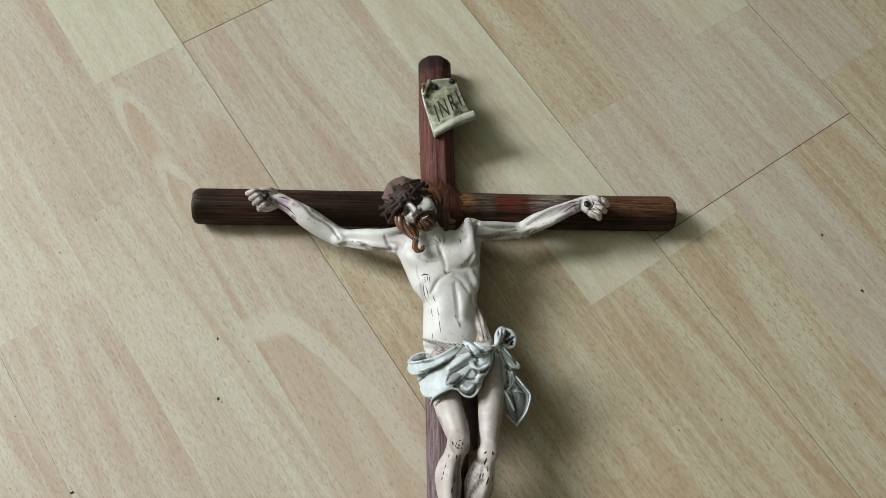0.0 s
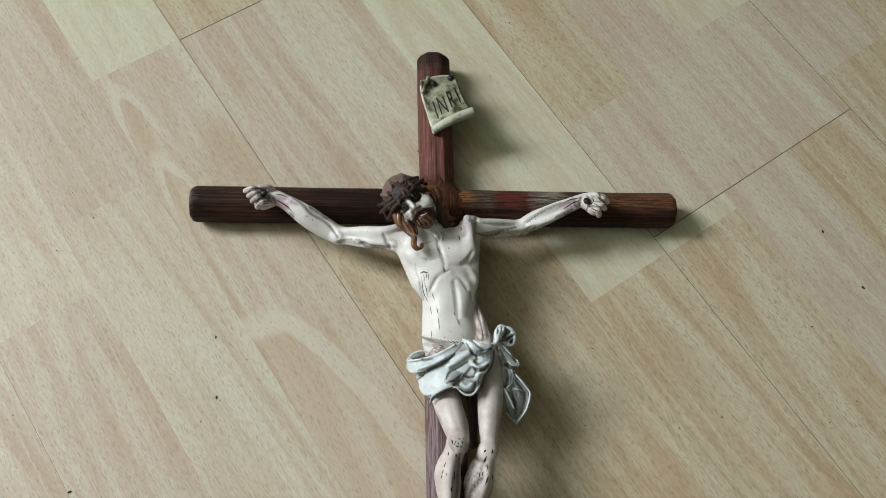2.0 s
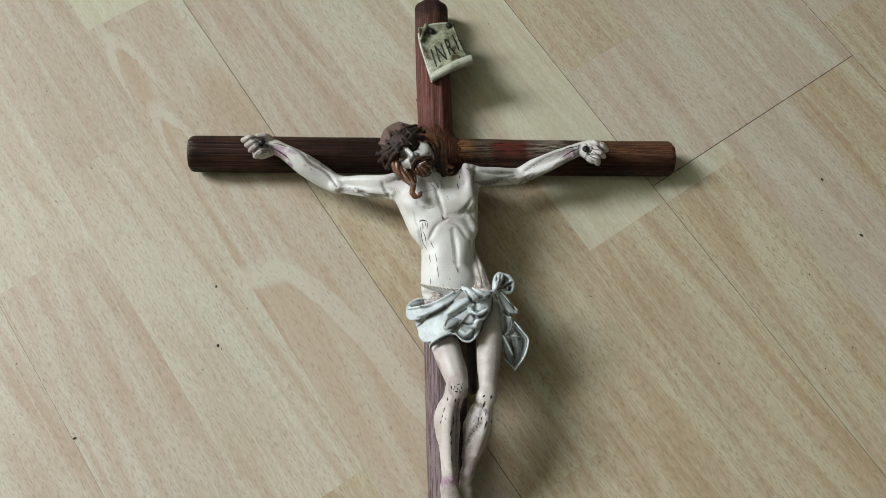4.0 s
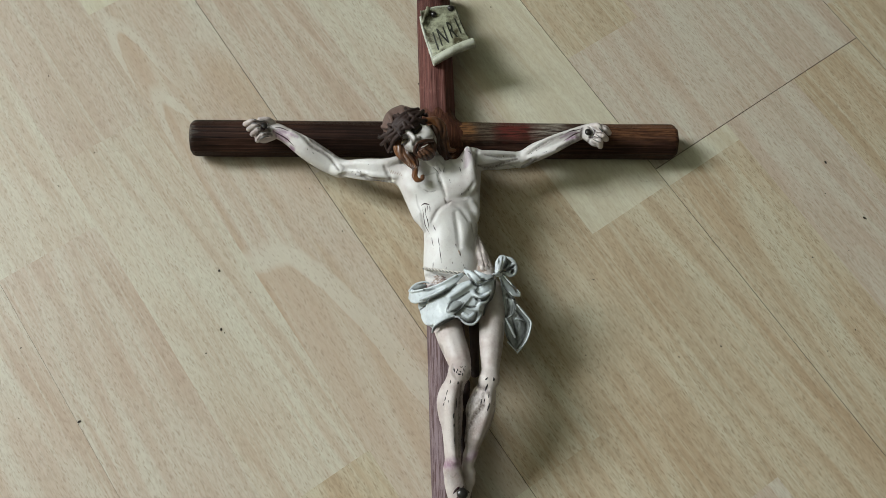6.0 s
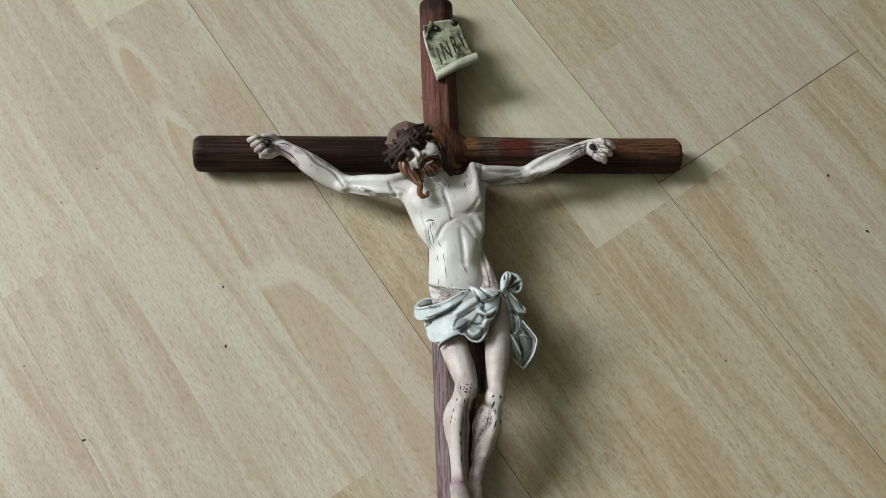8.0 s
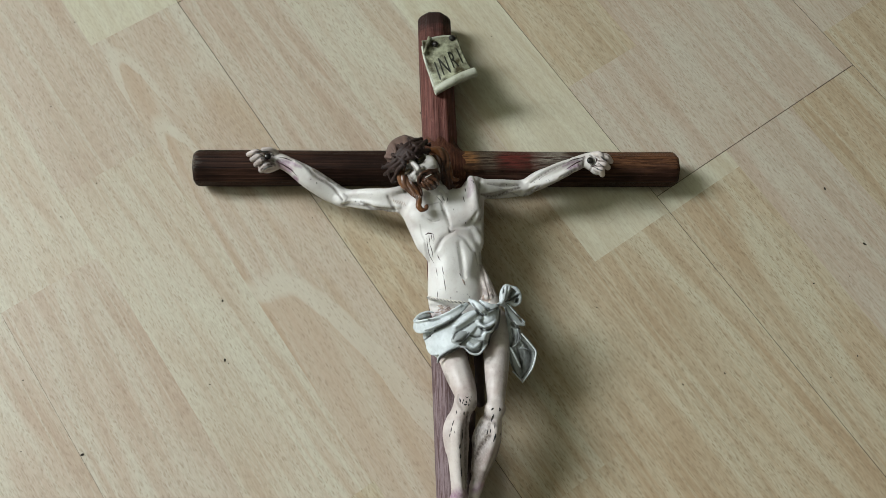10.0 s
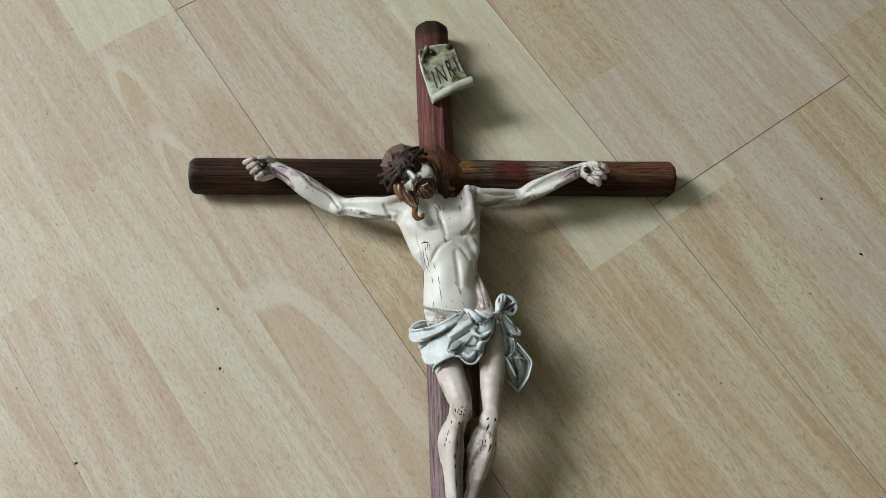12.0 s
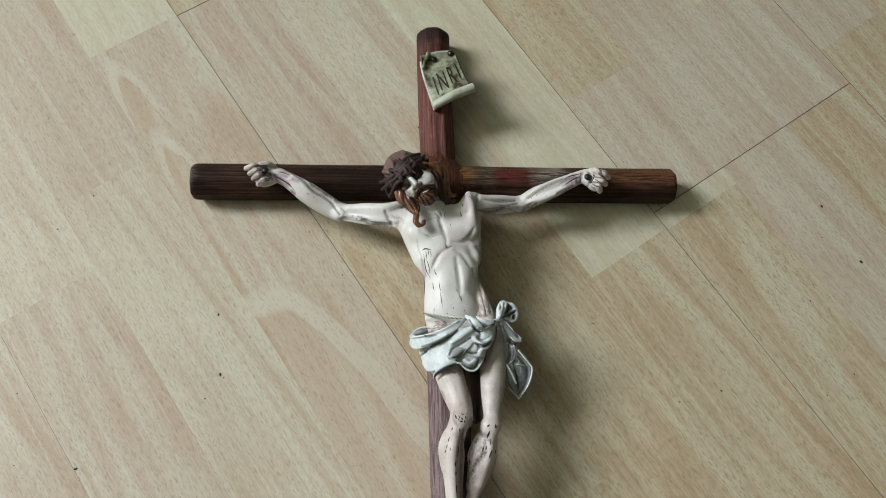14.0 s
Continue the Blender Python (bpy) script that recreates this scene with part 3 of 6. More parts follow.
body.stroke([(24.4, -91.5, 37.5, 1.00), (27.6, -93.0, 38, 1.00), (31.9, -91.8, 36, 0.84)], tag=I_UMBER, k=2)
# neck
body.stroke([(-5.2, -18.4, 38, 5.24), (-1.6, -25.8, 36, 5.93), (0.8, -31.0, 35, 5.57)], k=5)
body.stroke([(-2.1, -24.0, 45, 1.37), (1.3, -28.3, 44, 1.37), (2.8, -31.2, 42, 1.03)], k=3)
# arms
body.stroke([(-102.9, 2.9, 28, 3.27), (-97.5, 0.7, 27.9, 3.45)], tag=I_SKIN, k=3)
body.stroke([(-99.0, 1.4, 27.9, 3.45), (-91.0, -3.0, 27.6, 4.70), (-80.3, -9.8, 25.8, 6.30), (-68.6, -16.3, 21.6, 6.30), (-59.3, -21.3, 21, 5.02)], tag=I_SKIN, k=3)
body.stroke([(-60.7, -20.9, 21, 4.49), (-49.9, -22.5, 24.2, 5.17), (-39.2, -25.0, 28.9, 5.82), (-28.7, -27.0, 30.6, 5.79), (-21.0, -28.9, 30.9, 5.61)], k=3)
body.stroke([(-58.7, -20.5, 25.5, 1.78), (-46.3, -21.8, 31, 2.29), (-32.3, -23.6, 35.8, 2.44), (-24.0, -21.6, 36.9, 1.74)], k=2.5)
body.stroke([(-56.2, -26.6, 23.8, 1.25), (-42.6, -30.7, 28.8, 1.41), (-25.2, -33.5, 31.8, 1.40)], k=1)
body.stroke([(-56.1, -25.7, 26.3, 1.24), (-42.6, -29.6, 31.8, 1.40), (-25.2, -32.1, 34.8, 1.39)], k=1.6)
body.stroke([(-88.8, -2.9, 32.5, 1.08), (-79.9, -7.0, 31.8, 1.25), (-70.4, -13.1, 28.4, 1.43), (-61.9, -18.8, 26.1, 1.43)], k=3)
body.stroke([(-78.6, -9.7, 33.5, 0.57), (-69.1, -15.3, 31, 0.71), (-61.0, -22.3, 28.1, 0.71)], k=1.2, carve=True)
body.stroke([(-55.9, -25.8, 30.3, 0.56), (-42.5, -30.7, 35.3, 0.63), (-27.0, -32.9, 37.7, 0.55)], k=1.2, carve=True)
body.pad((-59.7, -23.7, 25), (4, 3.6, 3), k=3)
body.pad((56.6, -15.6, 22.1), (4.2, 3.6, 3.4), k=4)
body.stroke([(22.2, -17.2, 31, 5.33), (28.7, -18.3, 30.2, 5.52), (40.0, -16.4, 26.1, 5.22), (52.8, -14.1, 21.1, 4.56)], k=3)
body.stroke([(26.1, -17.1, 34.5, 1.77), (38.8, -14.9, 29.9, 1.79), (51.3, -13.8, 24.2, 1.45)], k=2)
body.stroke([(27.8, -23.8, 30.3, 1.59), (40.9, -21.4, 26.1, 1.61), (53.6, -18.4, 22, 1.31)], k=1)
body.stroke([(27.5, -22.7, 33.3, 1.27), (42.5, -19.3, 28.4, 1.29), (55.9, -15.7, 24.1, 1.09)], k=1.2)
body.stroke([(29.8, -21.5, 37.8, 0.56), (42.7, -17.9, 32.6, 0.64), (54.2, -14.8, 28.5, 0.58)], k=1.2, carve=True)
body.stroke([(55.4, -14.0, 21, 4.38), (65.4, -9.5, 23.9, 5.66), (77.8, -5.3, 27.5, 4.76), (87.2, -1.0, 27.9, 3.68), (93.3, 1.9, 28, 3.25)], k=2.5)
body.stroke([(57.7, -11.3, 25.9, 1.45), (71.5, -5.4, 31.7, 1.63), (86.5, 0.8, 31.9, 1.10)], k=3)
body.stroke([(60.9, -15.6, 26.9, 1.45), (76.5, -11.1, 32.5, 1.45), (88.0, -4.4, 31.9, 1.10)], k=3)
body.stroke([(60.3, -15.8, 30.9, 0.43), (68.7, -12.8, 35.1, 0.50), (77.8, -8.6, 35.8, 0.36)], k=1.5, carve=True)
body.stroke([(64.4, -12.0, 33.2, 0.36), (72.3, -8.5, 36.2, 0.43), (83.8, -2.6, 34.8, 0.36)], k=1.5, carve=True)
body.stroke([(88.0, -0.2, 27.9, 3.91), (94.8, 2.7, 28, 3.52)], tag=I_SKIN, k=2)
body.stroke([(19.1, -17.0, 41, 1.74), (20.4, -28.4, 43, 2.07), (20.6, -39.4, 41, 1.72)], tag=I_SKIN, k=5)
body.stroke([(25.5, -27.9, 37.5, 0.70), (23.8, -34.1, 39, 0.69), (24.8, -40.0, 37, 0.69)], k=2.5, carve=True)
# thighs, knees, shins
body.stroke([(1.0, -120.2, 33, 7.26), (4.4, -125.2, 35, 7.92), (6.6, -134.4, 39, 7.52), (9.6, -144.6, 43, 6.72), (10.9, -151.2, 45, 5.58), (10.8, -154.9, 45, 5.27)], tag=I_SHIN, k=2)
body.stroke([(9.3, -154.7, 46, 5.27), (7.5, -159.9, 43, 5.42), (5.3, -166.3, 40, 6.40), (5.3, -173.3, 38, 6.56), (5.8, -184.0, 36.5, 5.27), (5.9, -193.1, 36, 4.50), (6.0, -204.5, 34, 3.88)], tag=I_SHIN, k=2)
body.pad((9.7, -153.3, 49), (5.4, 6.0, 3.8), (0, 0, -10), tag=I_SHIN, k=3)
body.stroke([(7.4, -160.6, 48, 1.55), (5.3, -172.7, 46.5, 1.55), (5.8, -187.6, 42.5, 1.24), (6.6, -200.9, 39, 1.05)], tag=I_SHIN, k=5)
body.stroke([(2.7, -163.0, 43, 1.86), (0.4, -169.5, 41, 2.24), (1.7, -178.5, 38.5, 1.86)], tag=I_SHIN, k=3)
body.stroke([(32.7, -103.0, 32, 5.44), (31.9, -112.8, 33, 6.60), (30.7, -122.2, 35, 7.10), (29.8, -131.5, 37.5, 6.88), (28.8, -141.0, 40, 6.08), (28.0, -150.1, 42, 4.96), (27.6, -157.1, 43, 4.64)], tag=I_SHIN, k=2)
body.stroke([(25.6, -158.2, 43, 4.64), (25.3, -163.0, 41, 4.80), (23.7, -170.5, 38.5, 6.08), (22.5, -176.5, 36.5, 6.36), (20.8, -182.8, 35, 5.60), (18.5, -190.1, 33.5, 4.19), (15.8, -198.5, 32, 3.20)], tag=I_SHIN, k=2)
body.pad((26.8, -158.4, 46), (4.8, 5.0, 3.2), tag=I_SHIN, k=3)
body.stroke([(26.8, -162.9, 45, 1.12), (25.5, -174.3, 44, 1.12), (20.2, -189.0, 38.5, 0.93)], tag=I_SHIN, k=3)
body.stroke([(20.0, -163.4, 40, 1.28), (16.0, -172.0, 39, 1.60), (15.9, -179.9, 37.5, 1.44), (14.6, -190.1, 34.5, 1.09)], tag=I_SHIN, k=3)
body.stroke([(29.5, -163.9, 38, 1.28), (28.3, -173.5, 37, 1.41), (24.9, -183.5, 35, 1.28)], tag=I_SHIN, k=2)
# deep hollow of the calf, furrows beside the shins
body.stroke([(21.7, -173.4, 44.5, 0.62), (18.6, -177.5, 43, 1.36), (15.4, -182.7, 41, 0.77)], tag=None, k=2, carve=True)
body.stroke([(10.5, -160.6, 47.5, 0.51), (9.3, -172.9, 47, 0.93), (8.5, -187.7, 43.5, 0.81), (8.8, -199.5, 40, 0.56)], tag=None, k=2.5, carve=True)
body.stroke([(14.3, -154.9, 46.5, 0.50), (13.6, -159.7, 45.6, 0.93), (11.2, -164.7, 45.4, 0.64)], tag=None, k=2, carve=True)
body.stroke([(21.1, -158.1, 46.5, 0.45), (21.6, -161.8, 46.4, 0.74), (24.3, -163.8, 46.8, 0.51)], tag=None, k=1.5, carve=True)
body.stroke([(14.1, -126.3, 46.6, 0.45), (15.8, -137.9, 49, 0.70), (17.1, -147.4, 50, 0.50)], tag=None, k=2, carve=True)
body.stroke([(5.4, -128.0, 47, 0.32), (8.5, -138.1, 50.4, 0.50), (10.1, -145.6, 52, 0.31)], k=2.5, carve=True, tag=None)
body.stroke([(27.0, -120.0, 47.4, 0.32), (25.2, -131.6, 49, 0.51), (24.1, -142.7, 49.6, 0.32)], k=2.5, carve=True, tag=None)
body.stroke([(32.8, -123.0, 46.4, 0.32), (31.9, -134.5, 47.6, 0.45), (30.8, -145.5, 48.2, 0.32)], k=2.5, carve=True, tag=None)
body.stroke([(15.8, -198.5, 32, 3.20), (14.6, -205.0, 29, 2.88), (16.0, -211.6, 26, 2.79)], tag=I_SHIN, k=2)
# shade in the gap between the legs, put in as dark brown filler strokes
body.stroke([(20.9, -121.7, 25, 2.97), (21.0, -135.4, 27, 2.64), (20.5, -151.7, 28, 2.56)], tag=I_THORN_AND_SHADE, k=0.6)
body.stroke([(14.9, -157.9, 29, 2.56), (13.8, -176.9, 27, 2.24), (12.8, -197.0, 24, 1.92)], tag=I_THORN_AND_SHADE, k=0.6)
# crossed feet
body.stroke([(6.0, -206.6, 34, 4.83), (7.4, -214.4, 33, 5.48), (10.2, -223.9, 30, 5.51), (12.8, -234.3, 25, 4.91), (14.4, -241.8, 22, 3.63)], tag=I_SHIN, k=3, flat=0.75)
body.stroke([(15.5, -207.4, 29, 3.26), (11.7, -217.8, 25, 4.59), (7.2, -228.2, 23, 4.60), (5.2, -238.7, 20, 3.64)], tag=I_SHIN, k=2, flat=0.75)
for a, b in (((9.9, -238.1, 25, 1.64), (11.2, -245.3, 22, 1.38)), ((12.4, -238.2, 25, 1.64), (14.3, -245.9, 22, 1.39)), ((15.2, -237.6, 25, 1.51), (17.4, -244.8, 22, 1.32)), ((17.8, -236.5, 24, 1.38), (20.0, -242.5, 22, 1.19))):
    body.stroke([a, b], tag=I_SHIN, k=1.5)
HOLLOWS = (((-88.2, -0.2), (-81.9, -5.5), (-76.0, -11.1), (-66.3, -16.6), (-60.1, -25.1)), ((-80.3, -2.8), (-74.4, -8.4), (-64.7, -14.2)), ((-48.6, -27.4), (-40.3, -32.3), (-30.0, -33.8)), ((-59.8, -27.3), (-52.1, -27.8), (-42.0, -31.2)),
           ((-32.0, -26.5), (-29.3, -31.7), (-26.6, -36.1)), ((25.5, -24.7), (36.5, -22.6), (51.6, -16.2)), ((29.9, -17.6), (40.3, -17.3), (50.8, -14.7)), ((55.0, -19.7), (59.0, -17.8), (63.8, -16.4)),
           ((58.6, -13.2), (67.3, -8.3), (80.3, -2.0)), ((62.6, -20.4), (74.1, -14.5), (87.2, -5.9)), ((26.3, -11.3), (24.3, -20.9), (23.5, -29.0)))
FURROWS = (((0.5, -32.9), (2.4, -39.8), (4.6, -48.5)), ((-10.4, -42.1), (-5.1, -45.7), (0.3, -45.3)), ((8.3, -49.1), (15.9, -47.9), (21.8, -40.2)), ((4.9, -53.5), (0.2, -56.7), (-3.4, -63.2)),
           ((5.9, -52.7), (13.0, -55.2), (18.1, -62.2)), ((10.3, -58.7), (11.8, -69.7), (12.4, -79.8)))
for row in HOLLOWS:
    body.groove(row, 1.0, 1.4)
for row in FURROWS:
    body.groove(row, 0.68, 2.4)
for row in (((4.3, -49.5), (5.2, -52.4), (7.6, -51.7)), ((0.4, -34.3), (2.0, -39.1), (3.0, -42.0)), ((-7.8, -43.9), (-5.1, -45.0), (-2.4, -45.0)), ((24.7, -72.5), (25.6, -78.1), (26.2, -85.8)), ((20.5, -64.7), (21.5, -68.6), (22.5, -72.8))):
    body.groove(row, 0.62, 0.9)
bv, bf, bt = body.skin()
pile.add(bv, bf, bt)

# fists, half closed round the nails
left = Clay((-132, -12, 14), (-92, 26, 44), 0.4)
left.stroke([(-98.5, 0.7, 28, 3.08), (-102.5, 0.6, 29, 3.98), (-106.0, 0.9, 29, 4.16)], tag=I_SKIN, k=2, flat=0.8)
left.stroke([(-101.7, -2.5, 29, 2.88), (-106.5, -4.4, 29, 2.88), (-109.3, -3.3, 29, 2.89)], tag=I_SHIN, k=2)
for row in ([(-101.1, 5.0, 31, 1.88), (-104.2, 5.8, 34, 1.80), (-108.5, 5.3, 35, 1.58)], [(-108.3, 3.2, 33, 1.80), (-113.1, 3.2, 36, 1.87), (-117.6, 3.1, 33, 1.66)],
            [(-106.7, 0.1, 34, 1.79), (-110.7, 0.1, 37, 1.86), (-115.2, -0.8, 34, 1.65)], [(-105.2, -2.2, 34, 1.79), (-108.8, -3.2, 37.5, 1.85), (-112.7, -4.2, 34, 1.72)],
            [(-102.5, -4.4, 33, 1.79), (-105.8, -6.1, 36.5, 1.92), (-109.6, -7.5, 33, 1.79)]):
    left.stroke(row, tag=I_SHIN, k=0.15)
left.pad((-105.3, -1.1, 38), (2.0, 2.0, 1.6), k=0.6, carve=True, tag=I_BLOOD)
right = Clay((84, -16, 14), (126, 26, 44), 0.4)
right.stroke([(91.8, 1.9, 28, 3.33), (96.0, 1.9, 29, 4.44), (100.4, 1.2, 29, 5.18)], tag=I_SKIN, k=3, flat=0.8)
right.stroke([(100.8, -0.1, 30, 5.17), (102.0, -3.6, 30, 4.42)], k=4, flat=0.8)
for row in ([(99.2, 4.2, 32, 2.21), (102.5, 2.7, 36, 2.02), (104.6, -0.7, 34, 1.84)], [(102.6, 3.4, 33, 2.03), (107.0, 1.5, 35.5, 1.84), (110.3, -0.0, 32, 1.70)],
            [(102.3, -2.3, 34, 2.02), (104.9, -3.9, 36, 2.01), (108.1, -4.4, 32, 1.84)], [(100.4, -5.4, 33, 2.20), (102.7, -7.5, 35, 2.19), (104.3, -8.8, 31, 1.83)]):
    right.stroke(row, tag=I_SHIN, k=0.3)
right.pad((96.0, -1.7, 36), (3.4, 3.2, 2.4), k=2, carve=True, tag=I_BLOOD)
for fist in (left, right):
    pile.add(*fist.skin())

# head bowed to one side: skull, face, beard and hair
head = Clay((-52, -56, 22), (26, 24, 70), 0.35)
head.pad((-21.1, -2.4, 45), (12.0, 12.0, 10.6), tag=I_CAP, k=1)
for row in ([(-29.2, 2.3, 51, 0.68), (-27.5, -4.3, 56, 0.82), (-26.8, -9.7, 58, 0.68)], [(-21.6, 7.7, 49, 0.68), (-20.4, 0.1, 55, 0.84), (-19.7, -5.8, 58, 0.68)], [(-33.3, -4.7, 47, 0.70), (-29.8, -8.2, 53, 0.75), (-27.1, -11.5, 57, 0.68)]):
    head.stroke(row, tag=I_CAP, k=2.0)
head.pad((-11.5, -11.2, 48), (8.6, 12.6, 9.8), (0, 0, 47), tag=I_SKIN, k=1.5)
head.stroke([(-9.1, -21.6, 47, 3.40), (-4.1, -23.2, 44, 4.08), (-0.5, -25.2, 40, 4.90)], tag=I_SKIN, k=2)
# cheeks, brow and nose
head.pad((-6.7, -12.7, 54), (3.6, 3.8, 3.6), (0, 0, 47), tag=I_SKIN, k=3)
head.pad((-16.9, -20.7, 54), (3.0, 4.2, 3.2), (0, 0, 47), tag=I_SKIN, k=3)
head.stroke([(-21.7, -13.2, 56, 1.36), (-18.4, -11.0, 58, 1.36), (-13.6, -6.3, 56, 1.40)], tag=I_SKIN, k=3)
for c, r in (((-12.9, -10.7, 57.4), (3.6, 2.5, 2.3)), ((-20.3, -17.7, 56.2), (3.3, 2.5, 2.3))):
    head.pad(c, r, (0, 0, 47), tag=I_EYE, k=1.0, carve=True)
    head.pad((c[0] + 0.15, c[1] - 0.15, c[2] - 1.9), (2.5, 1.5, 1.3), (0, 0, 47), tag=I_LID, k=0.3)
head.stroke([(-15.6, -13.0, 57.6, 0.30), (-13.0, -13.1, 58.6, 0.34), (-10.2, -9.9, 57.4, 0.31)], tag=I_LINE, k=0.2)
head.stroke([(-22.0, -20.4, 55.6, 0.31), (-20.0, -20.2, 57, 0.34), (-18.0, -18.1, 57.2, 0.31)], tag=I_LINE, k=0.2)
head.stroke([(-17.4, -11.4, 58.8, 0.44), (-14.3, -7.8, 58.4, 0.54), (-9.8, -5.8, 56, 0.41)], tag=I_BEARD, k=0.6)
head.stroke([(-23.3, -17.5, 55.6, 0.40), (-22.7, -15.1, 57, 0.51), (-20.1, -13.6, 58.6, 0.41)], tag=I_BEARD, k=0.6)
head.stroke([(-19.3, -11.3, 57, 1.39), (-16.7, -14.9, 58.4, 1.50), (-14.4, -18.3, 59.4, 1.50)], tag=I_SKIN, k=1.6)
head.pad((-15.3, -19.4, 57.8), (1.4, 1.2, 1.2), tag=I_SKIN, k=1.6)
head.pad((-11.9, -16.8, 57.8), (1.4, 1.2, 1.2), tag=I_SKIN, k=1.6)
# beard, moustache, open mouth
head.pad((-6.9, -21.9, 50.5), (5.6, 5.6, 6.6), (0, 0, 47), tag=I_BEARD, k=1)
for row in ([(-12.4, -21.4, 60, 0.75), (-13.7, -23.3, 58.4, 1.02), (-13.9, -25.1, 55, 1.02)], [(-12.4, -21.4, 60, 0.75), (-8.3, -19.6, 59.4, 0.99), (-3.4, -17.4, 55.4, 1.09)],
            [(-14.2, -23.9, 54.6, 0.88), (-12.5, -26.3, 54.4, 1.02), (-9.4, -28.1, 53.6, 0.86)], [(-2.9, -16.4, 54, 0.88), (-1.6, -20.3, 53, 1.02), (-2.6, -24.4, 53, 0.88)]):
    head.stroke(row, tag=I_BEARD, k=0.5)
for row in ([(-10.3, -25.8, 58.4, 0.73), (-8.3, -27.6, 57.6, 1.02), (-6.5, -29.2, 54.6, 0.68)], [(-8.3, -25.6, 58.8, 0.73), (-5.9, -27.0, 58, 0.99), (-4.1, -28.0, 54.4, 0.68)], [(-6.3, -23.9, 58.4, 0.75), (-3.5, -24.8, 57.2, 0.99), (-2.0, -25.8, 53.6, 0.68)],
            [(-11.9, -26.0, 57, 0.66), (-10.2, -28.0, 56, 0.86), (-8.4, -28.9, 53, 0.61)]):
    head.stroke(row, tag=I_RUST, k=0.35)
head.stroke([(-11.4, -24.5, 59.6, 0.68), (-8.7, -23.3, 60.2, 0.79), (-5.3, -21.1, 58.8, 0.61)], tag=I_BLOOD, k=0.5, carve=True)
head.stroke([(-10.0, -23.2, 58.4, 0.31), (-8.3, -22.7, 58.8, 0.36), (-6.3, -21.3, 58.4, 0.31)], tag=I_CORD, k=0.2)
head.stroke([(-11.0, -25.2, 58.6, 0.41), (-8.3, -24.4, 59.4, 0.50), (-5.3, -22.4, 58.4, 0.41)], tag=I_RUST, k=0.3)
# hair beside the face, in twisted strands
LOCKS = (([(-25.0, -12.0, 50, 2.10), (-23.6, -18.9, 50.5, 2.38), (-21.5, -24.6, 50, 2.04), (-17.4, -28.9, 50, 1.70), (-13.7, -33.5, 50.5, 1.36), (-14.0, -38.4, 51, 1.25), (-12.0, -41.0, 50.5, 1.12), (-9.6, -40.1, 50, 0.99), (-9.3, -37.7, 49.5, 0.88)], I_HAIR, 4, 4.2),
         ([(-21.5, -19.4, 50, 1.36), (-18.1, -24.7, 50.5, 1.53), (-13.7, -28.1, 50, 1.19), (-12.3, -31.2, 49.5, 0.85)], I_BEARD, 3, 3.2),
         ([(-7.3, -3.2, 53, 1.75), (-1.7, -2.6, 52, 2.10), (2.6, -6.4, 49, 2.10), (4.2, -11.8, 45, 1.93), (6.4, -16.9, 42, 1.61), (10.4, -17.1, 40, 1.05)], I_HAIR, 4, 4.0),
         ([(-3.7, -6.0, 51, 1.36), (-0.9, -10.5, 49.5, 1.70), (0.6, -15.7, 46, 1.75), (4.0, -19.9, 42, 1.36), (5.8, -22.8, 40, 1.05)], I_BEARD, 3, 3.4),
         ([(2.8, -11.9, 46, 1.36), (5.4, -18.4, 42, 1.40), (8.3, -21.3, 40, 1.19), (10.5, -19.7, 39, 0.84)], I_RUST, 2, 2.4))
for line, tag, many, wide in LOCKS:
    fall = curve_through(line, 4)
    size = 0.34 * wide
    for k in range(many):
        row = []
        for i, q in enumerate(fall):
            w = i * 0.26 + k * 2 * math.pi / many
            thin = q[3] / line[0][3]
            row.append((q[0] + size * thin * math.cos(w), q[1] + 0.5 * size * thin * math.cos(w), q[2] + 0.6 * size * thin * math.sin(w), max(0.55, 0.74 * q[3])))
        head.stroke(row, tag=tag if k % 3 else (I_RUST if tag == I_HAIR else I_BEARD), k=0.35, steps=1)
pile.add(*head.skin())

